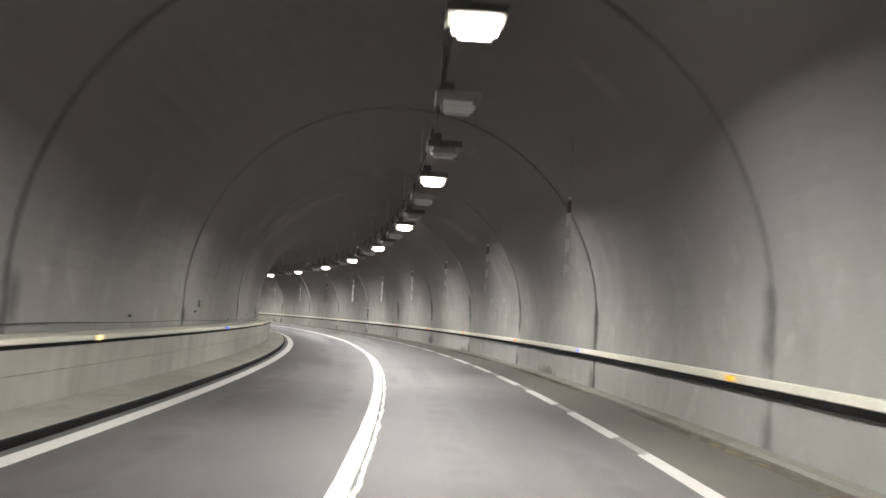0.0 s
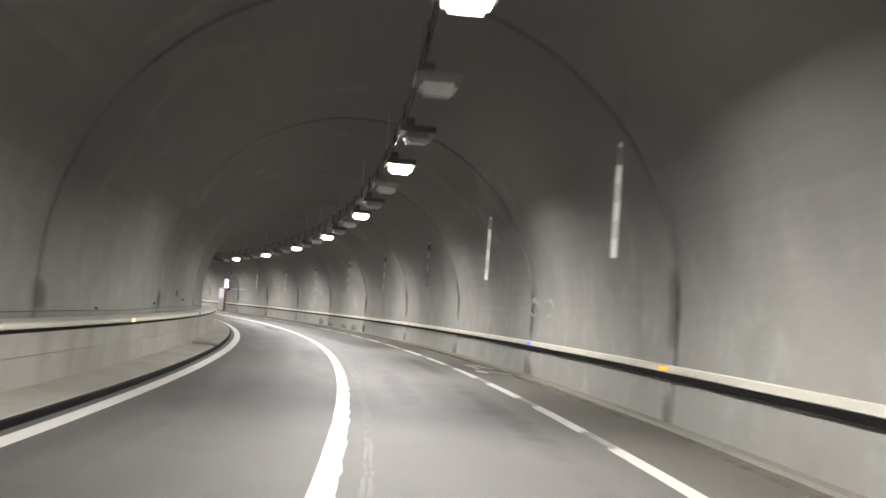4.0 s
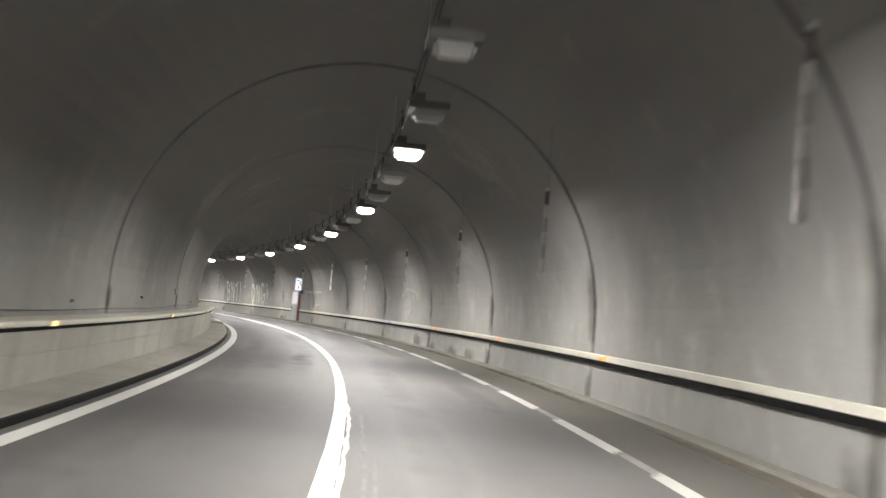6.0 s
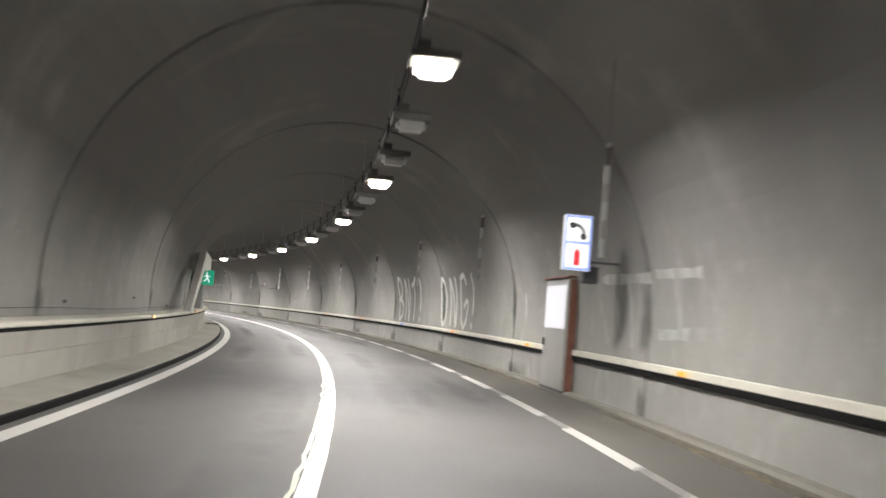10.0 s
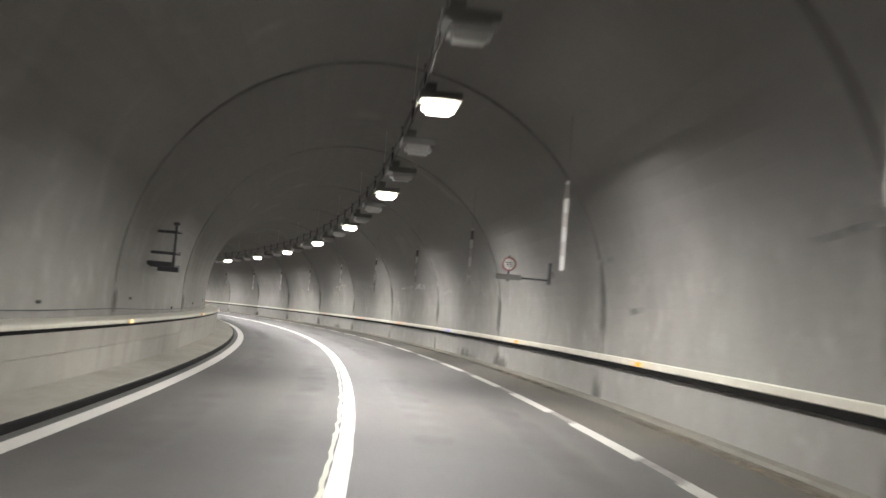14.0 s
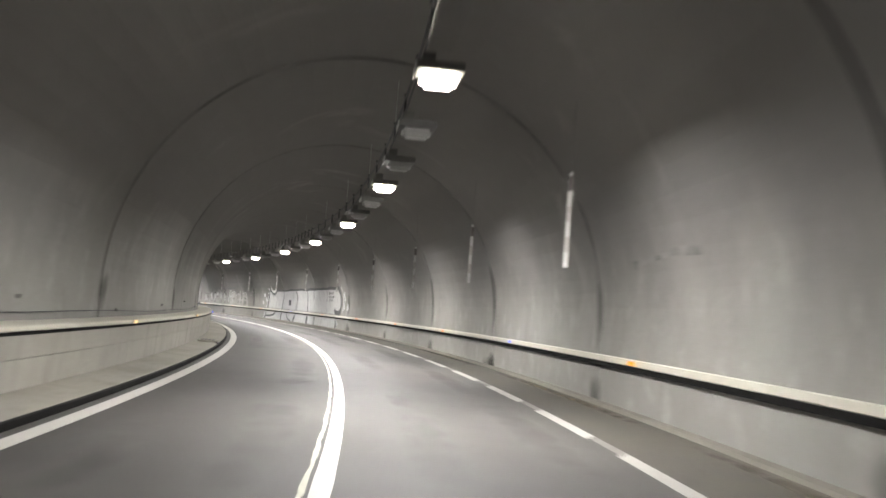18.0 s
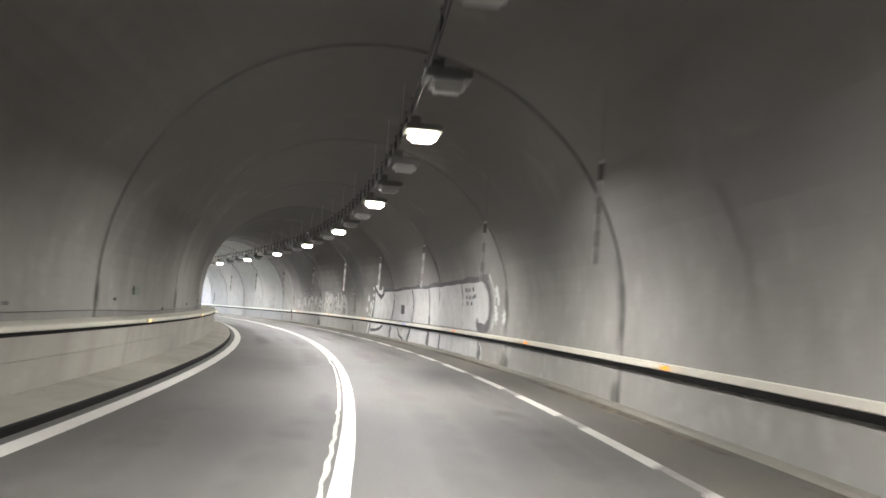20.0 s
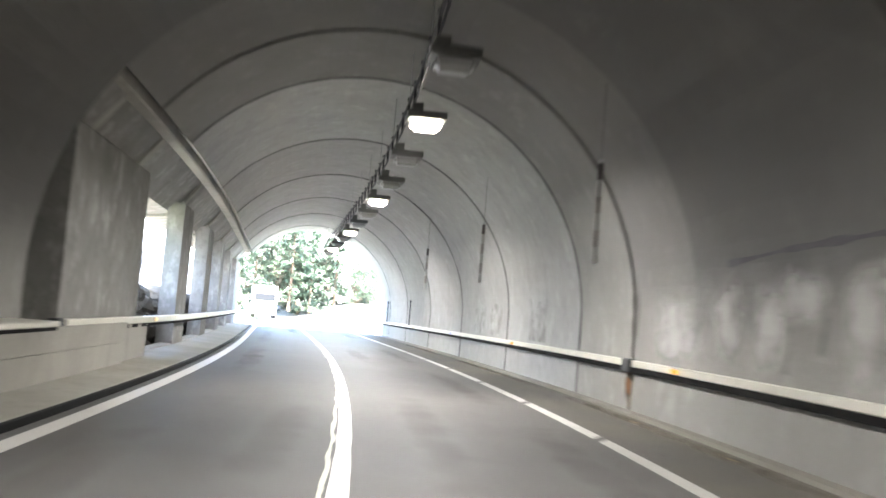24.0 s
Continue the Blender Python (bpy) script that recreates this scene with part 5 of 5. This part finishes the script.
# cover added over the slot to keep skylight off its back wall
part("slab", strip([(-5.4, 3.6), (-4.4, 3.6), (-3.6, 4.5), (-3.6, 4.8), (-5.4, 4.0)], 336.6, 339.4, 1.0), PIER, gallery)
part("end_wall", strip(rect(-5.4, -4.4, -0.3, 3.9), 336.3, 336.6, 1.0), PIER, gallery)
part("low_wall", strip(rect(-4.5, -3.9, -0.1, 0.8, 0.02), 337.7, 344.2, 1.0), PARAPET, gallery)
for a, b in ((344.2, 350.0), (350.0, 357.0), (357.0, 364.4), (364.4, 371.7), (371.7, EXIT)):
    part("kerb_wall", strip(rect(-4.42, -4.12, -0.3, 0.17, 0.02), a, b, 1.0), PARAPET, gallery)
gal_rail = holder("rail_gallery", label="cream guard rail running past the gallery pillars", category="guard rail", kind="structure")
for a, b in ((337.9, 344.0), (344.0, 351.0), (351.0, 358.0), (358.0, 365.0), (365.0, 372.0), (372.0, 380.0), (380.0, 386.0)):
    part("beam", strip(rect(-3.97, -3.84, 0.79, 0.92, 0.015), a, b - 0.008, 1.0), RAIL, gal_rail)
    # shade under the beam, put in as a near-black strip
    part("recess", strip(rect(-3.96, -3.9, 0.72, 0.79), a, b, 1.0), RAIL_SHADE, gal_rail)
    part("arm", strip(rect(-4.12, -3.97, 0.82, 0.88), b - 0.6, b - 0.5, 1.0), DARK_STEEL, gal_rail)
for s in (337.55, 340.4):
    side = -3.9 if s < 340 else 4.76
    part("joint_box", strip(rect(side - 0.07, side + 0.07, 0.7, 0.94, 0.02), s - 0.16, s + 0.16, 0.2), DARK_STEEL, gal_rail)
put(amber_l, stand(344.7, -3.83, 0.86, 180))
put(amber_l, stand(356.0, -3.83, 0.86, 180))
down = holder("drain_pipe", label="thin dark pipe standing on the gallery wall", category="pipe", group="wall pipes")
part("pipe", tube(bmesh.new(), (0, 0, 0), (0, 0, 1.15), 0.03, 8), DARK_STEEL, down)
part("cap", tube(bmesh.new(), (0, 0, 1.15), (0, 0, 1.23), 0.05, 8), DARK_STEEL, down)
down.matrix_world = stand(371.5, 4.74, 0.9)
copy_thing(down, stand(381.0, 4.74, 0.9))

# rubble wall beyond the openings
rubble = holder("rubble_wall", label="dark dry-stone rubble wall outside the gallery", category="stone wall", kind="structure")
stones = []
for k in range(5):
    bm = bmesh.new()
    bmesh.ops.create_icosphere(bm, subdivisions=2, radius=0.5)
    for v in bm.verts:
        v.co *= 1 + 0.6 * noise.noise(v.co * 2.6 + Vector((k * 9, 0, 0)))
        v.co = Vector((v.co.x, v.co.y, v.co.z * 0.75))
    stones.append(finish(bm, "stone", ROCK))
rng = random.Random(4)
for k in range(300):
    s = 344.0 + 34 * rng.random()
    layer = rng.randrange(5)
    size = 0.4 + 0.32 * rng.random()
    m = stand(s, -4.68 - 0.3 * rng.random() - 0.05 * layer, 0.1 + 0.33 * layer - 0.01 * (s - 344), 360 * rng.random())
    same("stone", stones[k % 5], rubble, m @ pose(0, 0, 0, 25 * rng.random(), 20 * rng.random(), 0) @ Matrix.Diagonal((size, size, size, 1)))
part("core", strip(rect(-6.0, -4.9, -0.6, 1.25), 344.3, 386, 2.0), ROCK, rubble)
# pale strip added to throw daylight up onto the gallery ceiling
verge = part("verge", strip([(-8.3, -0.8), (-4.4, -0.8), (-4.4, -0.1), (-8.3, -0.2)], 344.2, 404, 2.0), PALE_GROUND)
tagged(verge, "pale strip added outside the gallery to bounce daylight in", "ground", kind="structure")
outer = part("wall_outer", strip(rect(-8.6, -8.2, -0.6, 4.2), 345.0, 400.0, 2.0), material("whitewashed_wall", (0.7, 0.69, 0.66), 0.8, bump=0.3, bump_size=8, spots=[(1.0, 0.5, 0.8, (0.5, 0.49, 0.46), 0.6, 0.4)]))
tagged(outer, "sunlit whitewashed wall beyond the gallery", "wall", kind="structure")
scrawl = holder("graffiti", label="thin dark scrawl on the whitewashed wall", category="graffiti")
for i in range(7):
    bm = bmesh.new()
    c = 372.0 + i * 1.2
    pts = [(c + 0.5 * math.sin(a * 1.1 + i), 2.9 + 0.5 * math.cos(a * (0.8 + 0.1 * i))) for a in range(8)]
    for (s0, z0), (s1, z1) in zip(pts, pts[1:]):
        d = Vector((s1 - s0, z1 - z0)).normalized() * 0.1
        bm.faces.new([bm.verts.new(at(s0 - d.y, -8.19, z0 + d.x)), bm.verts.new(at(s0 + d.y, -8.19, z0 - d.x)),
                      bm.verts.new(at(s1 + d.y, -8.19, z1 - d.x)), bm.verts.new(at(s1 - d.y, -8.19, z1 + d.x))])
    part("letter_stroke", bm, SIGN_BLACK, scrawl)


# ---- outside: lorry, trees, barrier ----
def lorry():
    thing = holder("lorry", label="white lorry coming up the open road", category="lorry")
    part("chassis", block(-0.5, 0.5, 0.3, 7.8, 0.5, 0.75, 0.03), DARK_STEEL, thing)
    cab = part("cab", block(-1.2, 1.2, 0.0, 1.9, 0.75, 2.9, 0.12), TRUCK_WHITE, thing, "white cab")
    part("windscreen", block(-1.05, 1.05, -0.02, 0.06, 1.75, 2.5, 0.04), GLASS, cab, "dark windscreen")
    for i in range(4):
        part("grille_bar", block(-0.75, 0.75, -0.03, 0.03, 1.0 + 0.16 * i, 1.07 + 0.16 * i, 0.01), DARK_STEEL, cab)
    for x in (-0.9, 0.9):
        part("headlight", block(x - 0.18, x + 0.18, -0.04, 0.04, 0.78, 0.96, 0.03), LENS_OFF, cab)
        part("mirror", block(x * 1.5 - 0.07, x * 1.5 + 0.07, 0.1, 0.25, 1.7, 2.3, 0.02), RUBBER, cab)
    part("bumper", block(-1.2, 1.2, -0.08, 0.25, 0.4, 0.75, 0.05), TRUCK_WHITE, thing)
    part("box_body", block(-1.25, 1.25, 2.1, 8.0, 0.85, 3.3, 0.04), TRUCK_WHITE, thing, "white box body")
    for x in (-1.05, 1.05):
        for y in (0.95, 6.2):
            wheel = part("wheel", tube(bmesh.new(), (x - 0.15, y, 0.5), (x + 0.15, y, 0.5), 0.5, 24), RUBBER, thing)
            part("rim", tube(bmesh.new(), (x - 0.16, y, 0.5), (x + 0.16, y, 0.5), 0.28, 16), STEEL, wheel)
    return thing


lorry().matrix_world = stand(424.0, -2.7, 0.0)


def conifer(seed, height):
    r = random.Random(seed)
    thing = holder("conifer", label="tall green conifer on the slope outside", category="tree", group="trees outside")
    bm = tube(bmesh.new(), (0, 0, -0.6), (0, 0, height * 0.55), 0.22, 8, 0.12)
    tube(bm, (0, 0, height * 0.55), (0.1, 0, height * 0.97), 0.12, 8, 0.02)
    part("trunk", bm, BARK, thing)
    limbs, leaves = bmesh.new(), bmesh.new()
    for i in range(70):
        f = r.random()
        z = height * (0.05 + 0.93 * f)
        reach = (height * 0.27 * (1 - f)**0.8 + 0.25) * (0.6 + 0.6 * r.random())
        a = r.random() * 6.283
        tip = Vector((reach * math.cos(a), reach * math.sin(a), z - reach * (0.1 + 0.3 * r.random())))
        root = Vector((0, 0, z))
        tube(limbs, root, tip, 0.035, 4, 0.01)
        for j in range(34):
            p = root.lerp(tip, 0.2 + 0.85 * r.random()) + Vector((r.gauss(0, 0.22), r.gauss(0, 0.22), r.gauss(-0.1, 0.13)))
            d = Vector((r.gauss(0, 1), r.gauss(0, 1), r.gauss(-0.2, 0.4))).normalized() * (0.22 + 0.2 * r.random())
            e = d.cross(Vector((r.gauss(0, 0.3), r.gauss(0, 0.3), 1))).normalized() * 0.13
            leaves.faces.new([leaves.verts.new(p - d - e * 0.3), leaves.verts.new(p + e), leaves.verts.new(p + d), leaves.verts.new(p - e)])
    part("branchwork", limbs, BARK, thing)["kind"] = "stuff"
    part("crown", leaves, LEAF, thing)["kind"] = "stuff"
    return thing


def broadleaf(seed, height):
    """A leafy tree: forked limbs, each ending in ragged clumps of leaves."""
    r = random.Random(seed)
    thing = holder("leafy_tree", label="bright leafy tree on the bank outside the tunnel", category="tree", group="leafy trees outside")
    part("trunk", tube(bmesh.new(), (0, 0, -0.8), (0.1, 0, height * 0.45), 0.2, 9, 0.12), BARK, thing)
    limbs, leaves = bmesh.new(), bmesh.new()
    for i in range(60):
        root = Vector((0.1, 0, height * (0.04 + 0.4 * r.random())))
        a, lift = r.random() * 6.283, r.random()
        reach = height * (0.12 + 0.2 * r.random()) * (1.15 - 0.5 * lift)
        tip = Vector((reach * math.cos(a), reach * math.sin(a), height * (0.03 + 0.93 * lift)))
        tube(limbs, root, tip, 0.05, 5, 0.012)
        for j in range(85):
            p = root.lerp(tip, 0.45 + 0.6 * r.random()) + Vector((r.gauss(0, 0.42), r.gauss(0, 0.42), r.gauss(0, 0.3)))
            d = Vector((r.gauss(0, 1), r.gauss(0, 1), r.gauss(-0.2, 0.5))).normalized() * (0.1 + 0.12 * r.random())
            e = d.cross(Vector((r.gauss(0, 0.5), r.gauss(0, 0.5), 1))).normalized() * 0.09
            leaves.faces.new([leaves.verts.new(p - d), leaves.verts.new(p + e), leaves.verts.new(p + d), leaves.verts.new(p - e)])
    part("branchwork", limbs, BARK, thing)["kind"] = "stuff"
    part("crown", leaves, LEAF, thing)["kind"] = "stuff"
    return thing


kinds = [broadleaf(1, 12.5), broadleaf(2, 9.5), conifer(2, 11.0), conifer(3, 14.0)]
# metres ahead of the lorry and to the right of it
spots = [(30, -0.5, 0), (31, 2.6, 1), (36, 4.6, 2), (40, -2.6, 3), (33, 5.2, 0), (38, 1.2, 0), (44, 3.4, 3), (41, 6.0, 1), (34, 10.5, 1), (38, 12.6, 1), (47, -0.5, 0),
         (48, 15.0, 3), (55, 4.0, 0), (33, 16.5, 0), (56, 9.0, 2), (60, -3.0, 3), (27, -3.4, 3), (28, 1.2, 3), (29, 3.9, 2), (26, -5.8, 2), (31, -1.6, 3), (32, 7.4, 3), (34, 2.4, 3), (30, -7.5, 3)]


def bank(name, side):
    """A slope beside the open road, coloured pale to burn out to white."""
    bm = bmesh.new()
    grid = []
    for i in range(30):
        s = 392 + i * 6
        row = []
        for j in range(14):
            d = 0.4 + 40 * (j / 13)**1.7
            rise = min(1.0, max(0.0, (s - 415) / 30)) * min(1.0, d / 9)
            u = side * (4.6 + d)
            row.append(bm.verts.new(at(s, u, -0.25 + 2.6 * rise + 0.4 * noise.noise(Vector((s * 0.12, d * 0.2, side))))))
        grid.append(row)
    for a, b in zip(grid, grid[1:]):
        for j in range(13):
            bm.faces.new((a[j], a[j + 1], b[j + 1], b[j]) if side > 0 else (a[j + 1], a[j], b[j], b[j + 1]))
    return tagged(part(name, bm, PALE_GROUND, smooth=True), "pale bank coloured to burn out white beside the open road", "bank", kind="structure")


bank("bank_left", -1)
bank("bank_right", 1)
for n, (d, r, k) in enumerate(spots):
    m = stand(424.0, 0, 0) @ pose(r, d, 0.6 + 0.25 * (n % 3), 0, 0, 77 * n)
    if n < 4:
        kinds[n].matrix_world = m
    else:
        copy_thing(kinds[k], m)
